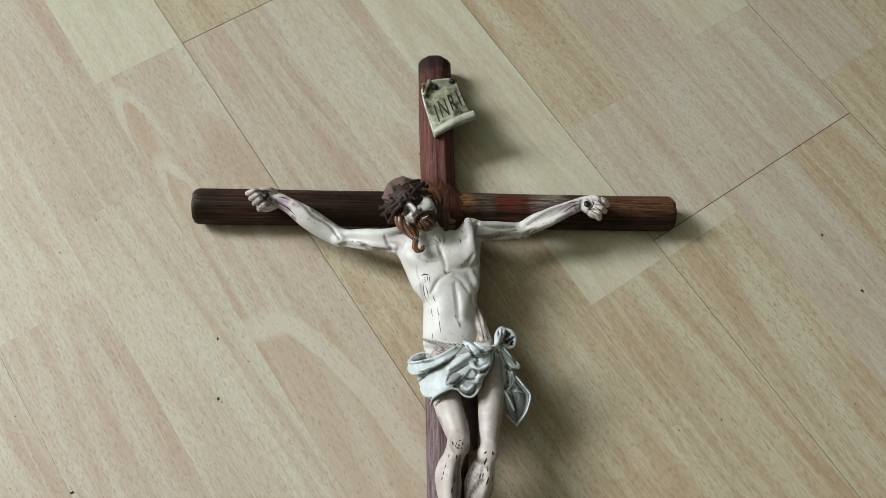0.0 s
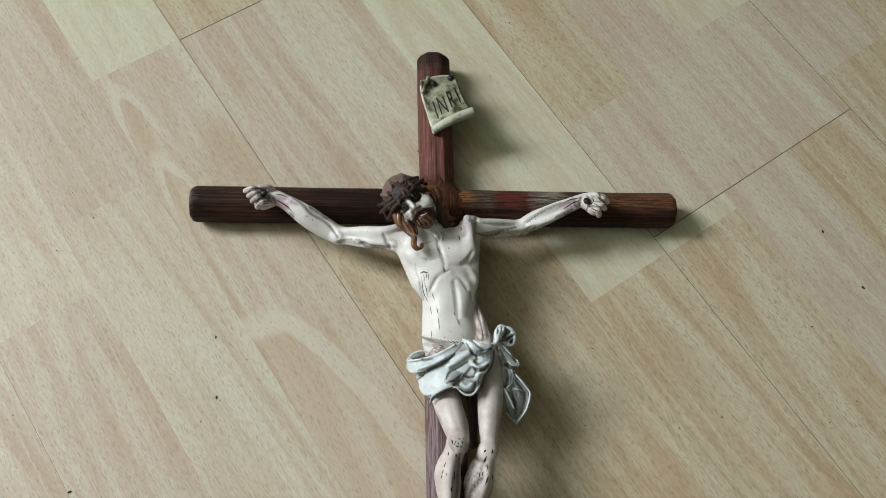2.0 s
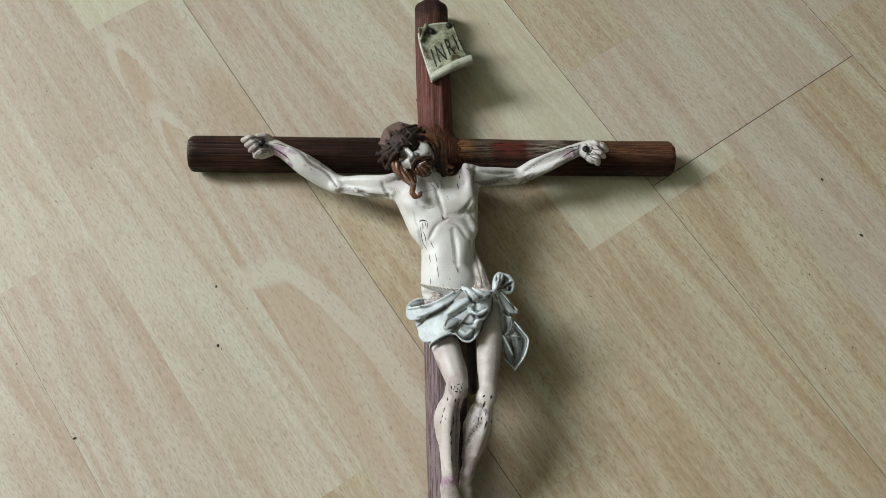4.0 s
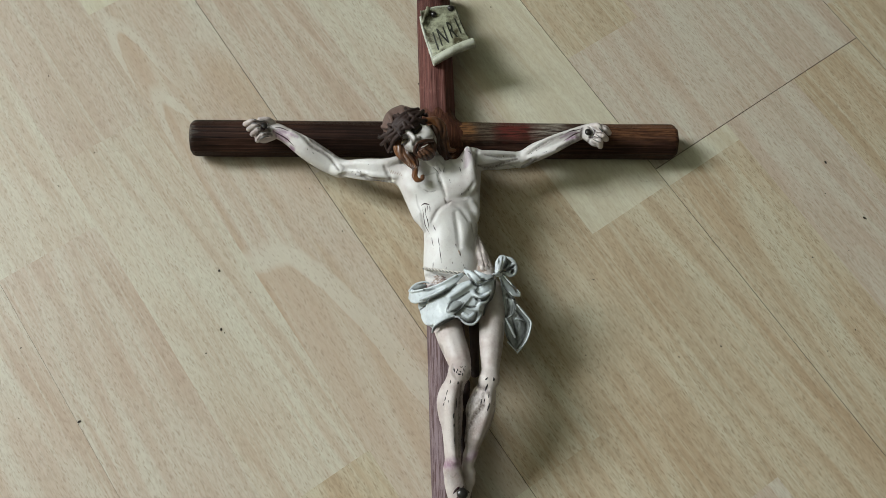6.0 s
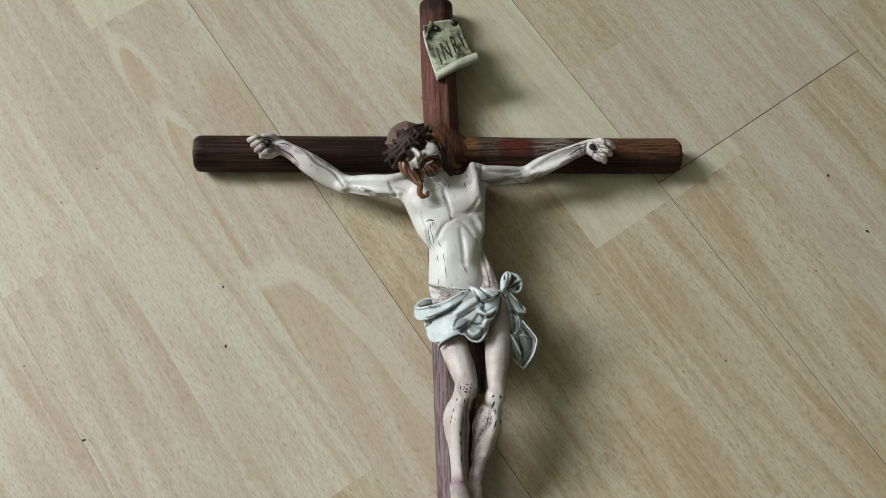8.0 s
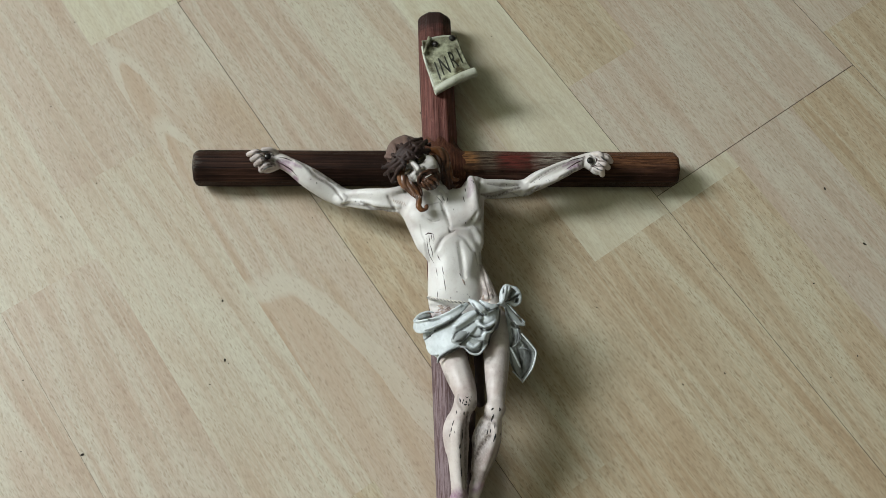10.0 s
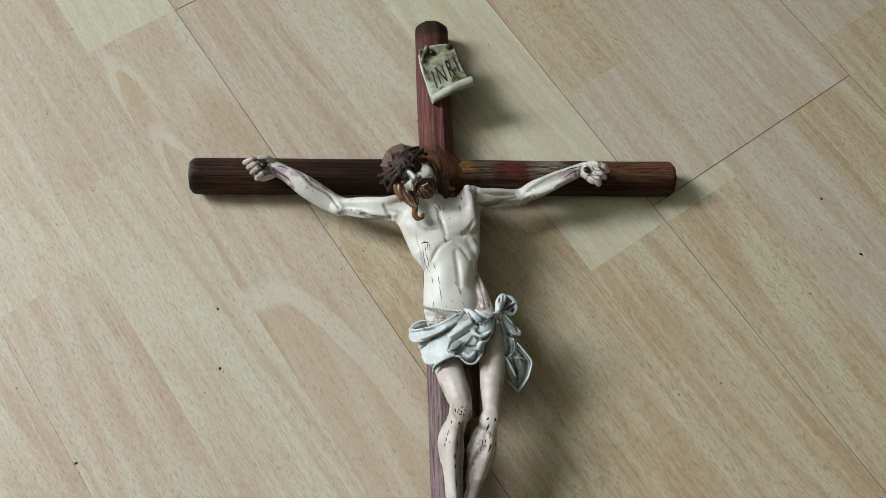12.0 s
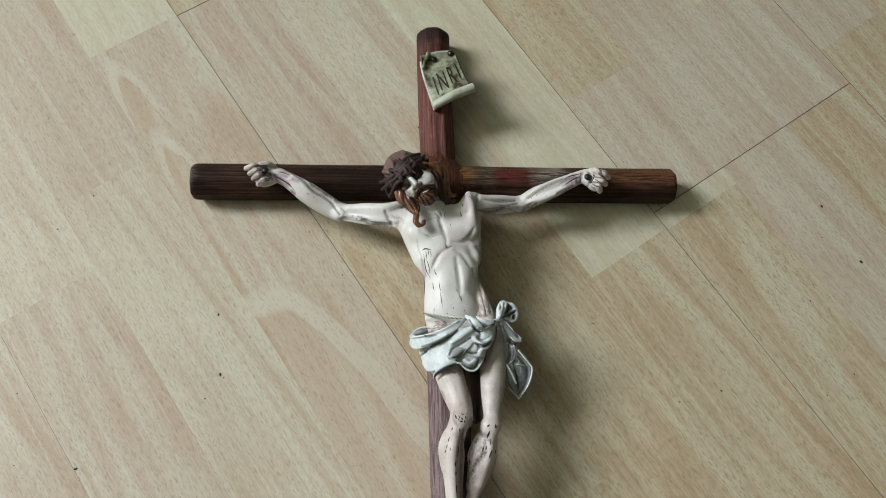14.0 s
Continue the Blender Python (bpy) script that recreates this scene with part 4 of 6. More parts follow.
# plaited crown: flattened stems that cross one another, with short thorns
crown = Clay((-52, -36, 34), (8, 24, 70), 0.35)
for row in ([(-34.9, -12.4, 48, 1.05), (-29.1, -12.8, 55, 1.39), (-23.8, -8.9, 59.5, 1.39), (-18.4, -4.1, 60, 1.35), (-11.5, 0.8, 55.5, 1.30), (-6.4, 1.2, 51, 1.02)], [(-32.4, -16.1, 48, 1.02), (-27.1, -15.4, 55, 1.39), (-22.8, -13.3, 59.5, 1.39), (-16.4, -10.3, 60.5, 1.35), (-10.6, -5.8, 57.5, 1.23), (-5.5, -2.8, 53, 1.02)],
            [(-29.6, -19.6, 45, 1.02), (-31.1, -16.2, 50, 1.26), (-27.8, -10.4, 57, 1.39), (-21.8, -4.7, 59.5, 1.39), (-15.6, 2.6, 55.5, 1.26), (-9.3, 0.5, 54, 1.02)], [(-25.7, -16.6, 54.5, 1.02), (-24.8, -12.7, 59, 1.26), (-19.8, -7.8, 61.4, 1.22), (-16.5, -9.2, 61.4, 1.19), (-13.7, -4.8, 60, 1.19), (-8.6, 3.3, 53, 1.05)],
            [(-29.2, -6.4, 54, 1.02), (-25.1, -11.5, 59.5, 1.22), (-22.1, -15.0, 60, 1.19), (-25.7, -17.3, 56, 1.19), (-29.3, -20.7, 46, 1.02)], [(-19.3, 4.1, 54, 1.02), (-16.4, -3.5, 60.4, 1.26), (-12.3, -5.7, 59.6, 1.19), (-8.1, -6.9, 56, 1.02)],
            [(-23.8, -1.3, 57, 1.02), (-20.8, -8.4, 61, 1.22), (-18.5, -12.1, 61, 1.19), (-13.0, -9.7, 59.4, 1.02)], [(-33.8, -16.0, 46, 1.02), (-30.1, -15.4, 52.4, 1.19), (-25.8, -14.3, 58.4, 1.19), (-21.8, -11.0, 61, 1.16), (-14.7, -6.9, 60.4, 1.06)],
            [(-29.1, -9.9, 56, 0.99), (-23.8, -5.5, 59.4, 1.35), (-18.4, -0.8, 58.6, 1.39), (-11.7, 4.3, 53, 1.26)],
            [(-25.8, -1.1, 55, 1.02), (-21.8, -6.1, 60, 1.19), (-17.8, -6.7, 61.4, 1.19), (-14.3, -1.4, 58.4, 1.09), (-10.5, -2.9, 57, 1.02)], [(-31.8, -11.5, 52, 1.02), (-28.1, -16.3, 54.5, 1.19), (-26.6, -19.1, 50, 1.02), (-27.9, -20.3, 45, 0.88)]):
    crown.stroke(row, tag=I_THORN_AND_SHADE, k=0.15)
for a, b in (((-33.8, -13.3, 50, 0.75), (-35.6, -11.4, 50, 0.28)), ((-26.8, -10.5, 58, 0.75), (-29.2, -10.7, 60, 0.27)), ((-18.5, -4.0, 60.4, 0.75), (-19.2, -1.8, 62, 0.27)), ((-8.0, 0.1, 54, 0.77), (-6.0, 1.2, 55, 0.28)), ((-23.8, -14.3, 60, 0.75), (-22.1, -17.9, 61.5, 0.26)),
             ((-15.8, -10.2, 61, 0.75), (-13.8, -13.2, 62, 0.27)), ((-29.0, -18.9, 47, 0.77), (-26.6, -21.6, 48, 0.27)), ((-11.6, -6.1, 59, 0.75), (-10.0, -4.2, 60.5, 0.27))):
    crown.stroke([a, b], tag=I_THORN_AND_SHADE, k=0.3)
pile.add(*crown.skin())

# loincloth: folded bands round the hips, a gathered flap, a knot with a bow and a hanging end
cloth = Clay((-32, -146, 14), (66, -54, 62), 0.4)
L, M, R = (-0.85, -0.1, 0.5), (-0.2, -0.15, 1), (0.35, 0, 1)
cloth.stroke([(-7.4, -112.4, 31, 4.29), (-4.2, -118.9, 33, 4.95), (-1.1, -123.9, 35, 3.63)], tag=I_CLOTH, k=3)
cloth.stroke([(4.7, -112.0, 38, 5.61), (11.8, -112.9, 39, 5.61), (18.3, -111.8, 40, 4.29)], tag=I_SHADE, k=3, flat=0.7)
cloth.pad((24.6, -106.1, 44), (7.2, 9.4, 6.4), (0, 0, -10), tag=I_CLOTH, k=2)
cloth.pad((17.6, -114.5, 46), (8.4, 8.0, 5.0), (0, 0, 20), tag=I_CLOTH, k=2)
# broad lower band and its hem
cloth.band([(-9.2, -117.3, 35, 3.96), (-6.4, -120.8, 43, 6.08), (-1.6, -118.4, 48.5, 8.00), (5.7, -114.5, 51, 7.13), (12.7, -109.8, 51.8, 5.76), (19.3, -104.6, 51, 2.97)], L, R, 0.9, I_CLOTH, 1.0)
cloth.stroke([(-4.4, -130.3, 41, 0.51), (-3.4, -128.0, 45.5, 0.64), (1.5, -125.7, 49.4, 0.64), (7.1, -123.0, 50.6, 0.58)], tag=I_CLOTH, k=0.8)
cloth.stroke([(-3.5, -129.6, 42, 0.38), (-2.7, -128.5, 44.5, 0.54), (2.2, -126.3, 47.8, 0.54), (7.9, -123.6, 49, 0.45)], tag=I_FOLD, k=0.3)
cloth.stroke([(5.5, -112.3, 53, 0.64), (10.6, -109.2, 53.6, 0.83), (16.6, -105.0, 52.4, 0.64)], tag=I_CLOTH, k=2.4)
# upper band, rolled out at its end
cloth.band([(-16.7, -105.6, 33, 3.30), (-14.3, -109.5, 41, 3.84), (-8.8, -110.4, 47.5, 3.52), (-2.0, -109.2, 52, 2.88), (5.3, -105.4, 53.8, 2.40), (12.2, -99.5, 52.6, 1.28)], L, R, 0.8, I_CLOTH, 0.4)
cloth.stroke([(-17.5, -104.9, 37, 0.53), (-14.2, -101.3, 37.5, 0.53), (-9.0, -99.7, 38, 0.53), (-6.0, -100.4, 38, 0.40)], tag=I_CLOTH, k=0.6)
cloth.pad((-11.8, -102.2, 36), (4.8, 1.9, 2.0), (0, 0, 12), tag=I_SHADE, k=0.4)
cloth.stroke([(-16.9, -106.0, 39, 0.46), (-12.6, -107.2, 46.5, 0.51), (-6.4, -107.0, 51, 0.51), (1.1, -104.9, 54.4, 0.51), (8.8, -100.3, 54.4, 0.45)], tag=I_CLOTH, k=1.0)
cloth.stroke([(-11.4, -113.1, 49, 0.64), (-5.2, -111.6, 52.4, 0.70), (2.3, -108.9, 54.6, 0.64)], tag=I_CLOTH, k=2)
# pocket of the fold, gathered flap in front, shade given by the darker cloth
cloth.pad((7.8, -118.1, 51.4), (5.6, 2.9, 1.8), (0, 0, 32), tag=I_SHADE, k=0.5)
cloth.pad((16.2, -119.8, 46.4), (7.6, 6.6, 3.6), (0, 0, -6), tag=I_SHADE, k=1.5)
cloth.stroke([(6.8, -123.6, 50.4, 0.58), (10.3, -123.9, 50.4, 0.58), (13.5, -126.9, 49.4, 0.61), (17.7, -127.7, 48.8, 0.61), (21.0, -125.0, 48.2, 0.58), (23.1, -121.3, 47.2, 0.51)], tag=I_CLOTH, k=0.7)
for row in ([(18.5, -110.3, 51.4, 0.77), (21.5, -113.1, 52.4, 1.02), (25.3, -112.0, 50.6, 0.90), (28.9, -108.7, 48, 0.53)], [(21.1, -119.1, 49, 0.64), (22.6, -115.9, 50.6, 0.90), (25.6, -114.7, 49.6, 0.73), (27.8, -112.3, 48, 0.50)],
            [(12.6, -121.9, 50, 0.51), (15.8, -123.8, 50, 0.62), (18.4, -121.8, 49.6, 0.51)]):
    cloth.stroke(row, tag=I_CLOTH, k=1.8)
cloth.stroke([(31.0, -99.5, 47, 0.53), (30.5, -104.5, 47, 0.54), (29.0, -109.5, 47, 0.56), (27.3, -112.8, 47, 0.54), (23.9, -116.1, 47.4, 0.54), (23.5, -120.5, 46.6, 0.46)], tag=I_CLOTH, k=0.6)
cloth.stroke([(32.2, -100.3, 45, 0.49), (31.6, -106.3, 45, 0.56), (29.8, -111.3, 45, 0.59), (26.1, -115.9, 45, 0.59), (24.8, -121.2, 44, 0.45)], tag=I_FOLD, k=0.3)
# tie: a leaf-shaped end and a twisted strand to the knot
cloth.band([(14.1, -96.1, 50, 0.66), (16.4, -98.9, 53, 1.92), (19.4, -102.2, 54.4, 2.40), (22.7, -104.3, 52.4, 1.32)], M, R, 0.8, I_CLOTH, 0.4)
cloth.stroke([(14.3, -96.5, 51.4, 0.46), (17.8, -99.3, 54.6, 0.51), (22.3, -103.1, 54, 0.51)], tag=I_CLOTH, k=0.6)
cloth.band([(20.3, -96.7, 50, 0.64), (23.9, -99.7, 51.4, 1.49), (27.9, -100.4, 50.4, 1.49), (32.1, -98.3, 48.8, 1.12), (34.6, -96.1, 48, 0.66)], M, R, 0.8, I_CLOTH, 0.4)
cloth.stroke([(22.9, -104.3, 51, 0.58), (26.8, -102.6, 51, 0.86), (31.0, -99.7, 49, 0.66)], tag=I_CLOTH, k=0.5)
# bow: a pinched upper lobe, and a second loop that stands open
cloth.stroke([(36.9, -88.4, 45, 2.81), (35.8, -91.0, 45.4, 3.14), (34.6, -94.5, 46, 2.47), (33.8, -97.3, 46.4, 1.76)], tag=I_CLOTH, k=1)
for row in ([(34.2, -89.0, 48, 0.49), (33.2, -92.2, 49.6, 0.66), (33.1, -96.1, 49.4, 0.53)], [(36.1, -88.1, 48.4, 0.53), (35.1, -91.8, 50.6, 0.70), (34.0, -96.2, 49.8, 0.53)], [(38.2, -88.2, 47.6, 0.59), (37.2, -90.7, 49.4, 0.59), (35.5, -94.7, 49, 0.46)]):
    cloth.stroke(row, tag=I_CLOTH, k=0.9)
cloth.pad((42.3, -91.7, 41), (3.8, 5.0, 2.6), (0, 0, 18), tag=I_SHADE, k=0.8)
cloth.stroke([(39.0, -87.5, 46.6, 0.82), (42.3, -88.9, 46.6, 1.06), (44.4, -92.5, 45, 1.12), (43.7, -96.3, 44, 1.06), (41.0, -97.5, 43.6, 1.09), (38.4, -96.0, 44, 0.99), (35.9, -96.1, 45.6, 0.99)], tag=I_CLOTH, k=0.5)
cloth.stroke([(39.4, -92.7, 44.6, 0.82), (42.0, -92.0, 45.6, 0.99), (43.7, -90.3, 45.6, 0.66)], tag=I_CLOTH, k=0.7)
cloth.stroke([(41.0, -95.8, 44.6, 0.46), (42.2, -94.3, 45.4, 0.61), (44.0, -93.8, 45, 0.46)], tag=I_CLOTH, k=0.5)
cloth.stroke([(39.4, -89.3, 48, 0.43), (38.7, -92.0, 48, 0.73), (36.9, -94.7, 48, 0.53)], tag=None, k=0.5, carve=True)
cloth.pad((42.5, -96.0, 45.6), (1.3, 1.2, 1.6), tag=None, k=0.4, carve=True)
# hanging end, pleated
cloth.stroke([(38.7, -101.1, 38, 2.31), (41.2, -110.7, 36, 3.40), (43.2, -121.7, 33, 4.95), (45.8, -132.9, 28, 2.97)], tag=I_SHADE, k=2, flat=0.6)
cloth.band([(35.4, -97.7, 44, 1.32), (38.3, -102.4, 43, 2.31), (41.6, -106.2, 42, 2.64), (46.7, -108.3, 40, 0.99)], (0.2, 0.3, 1), (0.4, 0.4, 1), 0.7, I_CLOTH, 0.4)
cloth.stroke([(36.2, -96.7, 45.4, 0.46), (40.7, -101.8, 44.6, 0.49), (46.8, -107.5, 42, 0.43)], tag=I_CLOTH, k=0.6)
cloth.stroke([(35.5, -100.3, 45, 0.33), (38.4, -105.4, 44, 0.45), (42.3, -109.1, 43, 0.40), (46.6, -109.5, 40.6, 0.33)], tag=I_CLOTH, k=0.5)
cloth.band([(40.7, -109.6, 38, 1.98), (42.2, -114.4, 37.4, 2.64), (43.9, -119.4, 36, 2.64), (41.9, -122.2, 35, 1.32)], (-0.2, 0.3, 1), (0.2, 0.3, 1), 0.7, I_CLOTH, 0.4)
cloth.stroke([(42.3, -110.1, 40.4, 0.46), (43.6, -114.9, 39.4, 0.51), (42.2, -119.3, 38.4, 0.43), (39.7, -121.0, 37, 0.33)], tag=I_CLOTH, k=0.6)
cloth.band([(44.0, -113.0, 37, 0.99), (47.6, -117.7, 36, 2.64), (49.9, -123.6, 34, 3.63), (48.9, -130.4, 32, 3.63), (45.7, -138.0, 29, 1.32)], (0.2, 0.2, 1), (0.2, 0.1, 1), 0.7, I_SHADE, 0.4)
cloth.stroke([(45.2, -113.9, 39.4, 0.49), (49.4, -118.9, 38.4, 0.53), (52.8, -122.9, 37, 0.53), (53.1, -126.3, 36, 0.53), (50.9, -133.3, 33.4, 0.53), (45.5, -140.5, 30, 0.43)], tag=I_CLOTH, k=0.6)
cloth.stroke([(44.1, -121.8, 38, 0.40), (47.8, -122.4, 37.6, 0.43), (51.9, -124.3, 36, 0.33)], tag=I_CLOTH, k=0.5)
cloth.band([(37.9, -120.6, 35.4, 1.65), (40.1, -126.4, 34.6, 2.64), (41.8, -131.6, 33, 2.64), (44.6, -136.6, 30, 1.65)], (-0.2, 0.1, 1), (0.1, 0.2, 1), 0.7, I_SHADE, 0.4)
cloth.stroke([(38.3, -121.7, 37.6, 0.51), (41.1, -126.8, 36.8, 0.59), (43.8, -132.2, 34.6, 0.50)], tag=I_CLOTH, k=1.2)
cloth.stroke([(39.5, -134.7, 34, 0.40), (41.2, -136.2, 33.2, 0.46), (44.8, -139.6, 30.6, 0.38)], tag=I_CLOTH, k=0.6)
# furrows along the folds
for row, r in (([(-13.2, -115.9), (-7.3, -113.9), (0.5, -111.1), (6.9, -107.1), (11.1, -102.9)], 0.8), ([(3.9, -119.5), (5.5, -115.9), (10.3, -113.3), (16.2, -109.5)], 0.75), ([(5.6, -120.9), (9.1, -120.2), (13.0, -116.0)], 0.6),
               ([(11.4, -124.3), (14.8, -126.2), (19.1, -125.0), (20.8, -120.8)], 0.6), ([(13.7, -117.1), (16.9, -118.1), (19.8, -117.5)], 0.7), ([(18.8, -112.5), (22.1, -114.5), (25.4, -113.6), (28.2, -110.7)], 0.7),
               ([(19.9, -116.5), (21.1, -114.2), (19.1, -113.1)], 0.5), ([(15.5, -99.3), (17.6, -103.2), (20.1, -105.4), (23.4, -105.2)], 0.7), ([(18.8, -97.9), (22.5, -101.6), (26.2, -102.6), (30.7, -100.7)], 0.6), ([(19.2, -107.9), (23.0, -110.2), (27.8, -108.0)], 0.45),
               ([(35.5, -100.2), (38.3, -105.9), (41.7, -109.7), (45.8, -110.1)], 0.7), ([(43.8, -116.3), (48.7, -121.0), (51.0, -125.8), (49.3, -132.6), (45.4, -137.8)], 0.6), ([(42.3, -121.6), (44.2, -127.3), (45.7, -134.7)], 0.7),
               ([(39.9, -111.2), (40.6, -116.0), (39.2, -120.7)], 0.8), ([(38.1, -124.0), (39.0, -128.7), (40.3, -133.4)], 0.5), ([(42.1, -103.0), (44.1, -105.4), (45.1, -107.5)], 0.4), ([(29.3, -98.3), (32.0, -100.0), (34.3, -99.2)], 0.5), ([(-10.6, -106.1), (-8.2, -108.2), (-3.3, -107.9)], 0.4)):
    cloth.groove(row, r, 0.8)
pile.add(*cloth.skin())

# rope belt of two twisted cords
rope = [(-8.7, -89.5, 32, 0.74), (-7.4, -92.1, 40, 0.73), (-1.4, -94.5, 45, 0.72), (5.9, -96.5, 47.5, 0.72), (15.3, -97.5, 48, 0.72)]
axis = curve_through(rope, 24)
v, f = tube([(q[0], q[1], q[2] - 0.1, 0.62) for q in axis[::4]], 2, 6)
pile.add(v, f, I_FOLD)
for s in range(2):
    row = []
    for i, q in enumerate(axis[::2]):
        w = i * 0.95 + s * math.pi
        row.append((q[0], q[1] + 0.62 * math.cos(w), q[2] + 0.62 * math.sin(w), 0.42))
    v, f = tube(row, 2, 6)
    pile.add(v, f, I_CORD)

# painted marks that follow the surface: wound, drops, grazed knees, wash lines
from mathutils.bvhtree import BVHTree
seen = BVHTree.FromPolygons(pile.v, pile.f)


def mark(points, radius, index, lift=0.0):
    c = curve_through(points, 5)
    row = []
    for x, y in c:
        hit = seen.ray_cast(Vector((x * 0.001, y * 0.001, 0.2)), Vector((0, 0, -1)))[0]
        if hit and (not row or abs(hit.z * 1000 - row[-1][2]) < 4):
            t = len(row) / max(len(c) - 1, 1)
            row.append((x, y, hit.z * 1000 + lift - (0.55 * radius if index in (I_LINE, I_BLOOD) else 0), radius * (0.45 + 0.9 * math.sin(math.pi * min(max(t, 0.06), 0.94)))))
    if len(row) > 3:
        v, f = tube(row, 1, 6)
        pile.add(v, f, index)


for row in (((-7.8, -54.0), (-7.5, -56.1), (-7.5, -58.6)), ((-6.4, -53.6), (-6.1, -55.0), (-6.1, -56.8)), ((-5.1, -53.9), (-4.8, -55.7), (-4.8, -57.9)), ((-9.1, -54.7), (-8.4, -60.4), (-7.4, -65.3), (-4.8, -70.2)),
            ((-7.5, -58.6), (-6.1, -62.8), (-5.5, -67.0)), ((-2.8, -65.3), (-2.2, -67.4), (-1.2, -69.4)), ((-3.8, -72.6), (-3.5, -75.4), (-2.9, -78.2)), ((-0.2, -72.9), (0.1, -76.0), (0.7, -78.8)),
            ((0.4, -79.2), (1.0, -84.0), (1.6, -88.8)), ((9.7, -77.4), (10.1, -78.4), (10.4, -79.4)), ((-3.2, -87.8), (-3.2, -89.5), (-3.3, -91.2))):
    mark(row, 0.2, I_BLOOD)
mark(((-9.8, -53.3), (-7.8, -52.5), (-4.8, -53.6)), 0.4, I_BLOOD)
mark(((11.3, -81.1), (12.0, -82.9), (12.9, -84.9)), 0.5, I_UMBER, -0.2)
mark(((11.6, -82.5), (12.3, -83.9), (12.9, -85.3)), 0.28, I_FOLD, -0.1)
for row in (((-100.3, -1.2), (-96.0, -3.4), (-91.6, -6.4), (-87.9, -10.2)), ((-99.8, 1.2), (-95.5, 0.9), (-90.9, -1.0)),
            ((92.8, 1.0), (86.7, -2.3), (79.8, -7.2)), ((93.7, 3.0), (87.6, 0.9), (83.1, -0.8)), ((99.3, 1.6), (100.5, -0.7), (98.8, -3.9)), ((96.9, -3.5), (99.0, -4.3), (101.3, -3.8))):
    mark(row, 0.34, I_BLOOD)
drops = random.Random(3)


def graze(x, y, rx, ry, count, size):
    """A patch of small painted drops."""
    for _ in range(count):
        a, r = drops.uniform(0, 6.28), drops.random() ** 0.6
        px, py = x + rx * r * math.cos(a), y + ry * r * math.sin(a)
        w = drops.uniform(-0.35, 0.35)
        n = drops.uniform(0.5, 1.5) * size
        mark([(px - w, py + n), (px, py), (px + w, py - n)], drops.uniform(0.2, 0.42) * size ** 0.5, drops.choice([I_LINE, I_BLOOD, I_LINE]))


for x, y, rx, ry, count in ((*(42.1, -17.3), 9, 2.2, 4), (*(67.8, -11.9), 9, 2.5, 4), (*(-44.4, -26.4), 13, 2.4, 4), (*(-75.0, -13.6), 8, 2.6, 3), (*(8.5, -41.5), 11, 8, 5), (*(9.4, -90.6), 9, 3, 4)):
    graze(x, y, rx, ry, count, 0.4)
for row in (((0.7, -29.7), (1.4, -31.2), (2.4, -32.7)), ((4.2, -29.7), (3.8, -31.6), (3.4, -33.4)), ((-2.6, -29.4), (-0.7, -31.6), (1.0, -33.8))):
    mark(row, 0.2, I_FOLD, -0.06)
for row, r in ((((6.4, -152.6), (6.7, -153.9), (6.7, -155.2)), 0.36), (((4.7, -159.0), (4.7, -160.0), (4.4, -160.9)), 0.3), (((8.6, -159.7), (8.6, -160.9), (8.6, -161.9)), 0.38), (((3.4, -163.9), (2.8, -165.4), (2.4, -167.0)), 0.26),
               (((2.1, -167.6), (1.8, -169.0), (1.5, -169.9)), 0.26), (((1.2, -170.5), (1.1, -171.4), (0.8, -172.4)), 0.24), (((7.8, -168.7), (7.7, -171.4), (7.3, -174.8)), 0.36), (((6.4, -176.5), (6.0, -178.0), (6.0, -179.5)), 0.44),
               (((6.3, -181.8), (6.3, -183.1), (6.2, -184.3)), 0.36), (((6.6, -188.9), (6.6, -191.3), (6.9, -193.9)), 0.34), (((3.5, -169.6), (3.5, -170.5), (3.5, -171.4)), 0.16), (((25.4, -157.7), (24.7, -158.4), (24.0, -159.0)), 0.44),
               (((28.6, -157.6), (28.6, -158.9), (28.2, -159.8)), 0.5), (((25.5, -160.9), (24.8, -162.7), (24.1, -165.2)), 0.42), (((23.9, -168.6), (23.5, -169.9), (23.3, -171.3)), 0.3), (((22.2, -168.7), (21.9, -170.5), (21.5, -171.8)), 0.36),
               (((26.4, -171.0), (25.7, -173.2), (24.7, -175.9)), 0.42), (((29.2, -169.9), (29.1, -171.5), (29.1, -172.8)), 0.3), (((14.8, -175.3), (14.7, -176.2), (14.7, -177.5)), 0.26), (((26.2, -165.3), (25.8, -167.4), (25.5, -169.0)), 0.2),
               (((8.2, -153.2), (8.5, -154.1), (8.4, -154.7)), 0.26), (((9.5, -151.9), (10.4, -152.6), (11.3, -152.0)), 0.24), (((9.6, -154.3), (9.9, -154.9), (10.2, -155.5)), 0.4), (((11.6, -153.2), (11.9, -154.1), (11.9, -155.1)), 0.3),
               (((8.4, -156.0), (9.3, -156.3), (10.3, -156.3)), 0.42), (((10.9, -155.7), (11.2, -156.3), (10.9, -157.2)), 0.3), (((12.4, -151.5), (12.7, -152.1), (12.3, -153.1)), 0.2), (((7.6, -154.6), (7.9, -155.2), (7.9, -155.8)), 0.24)):
    mark(row, r, I_LINE)
for row in (((18.8, -18.7), (20.1, -19.8), (20.4, -21.3)), ((13.7, -28.1), (14.0, -30.4), (14.3, -32.6)), ((15.2, -22.1), (15.5, -23.6), (15.5, -25.1))):
    mark(row, 0.28, I_LINE)
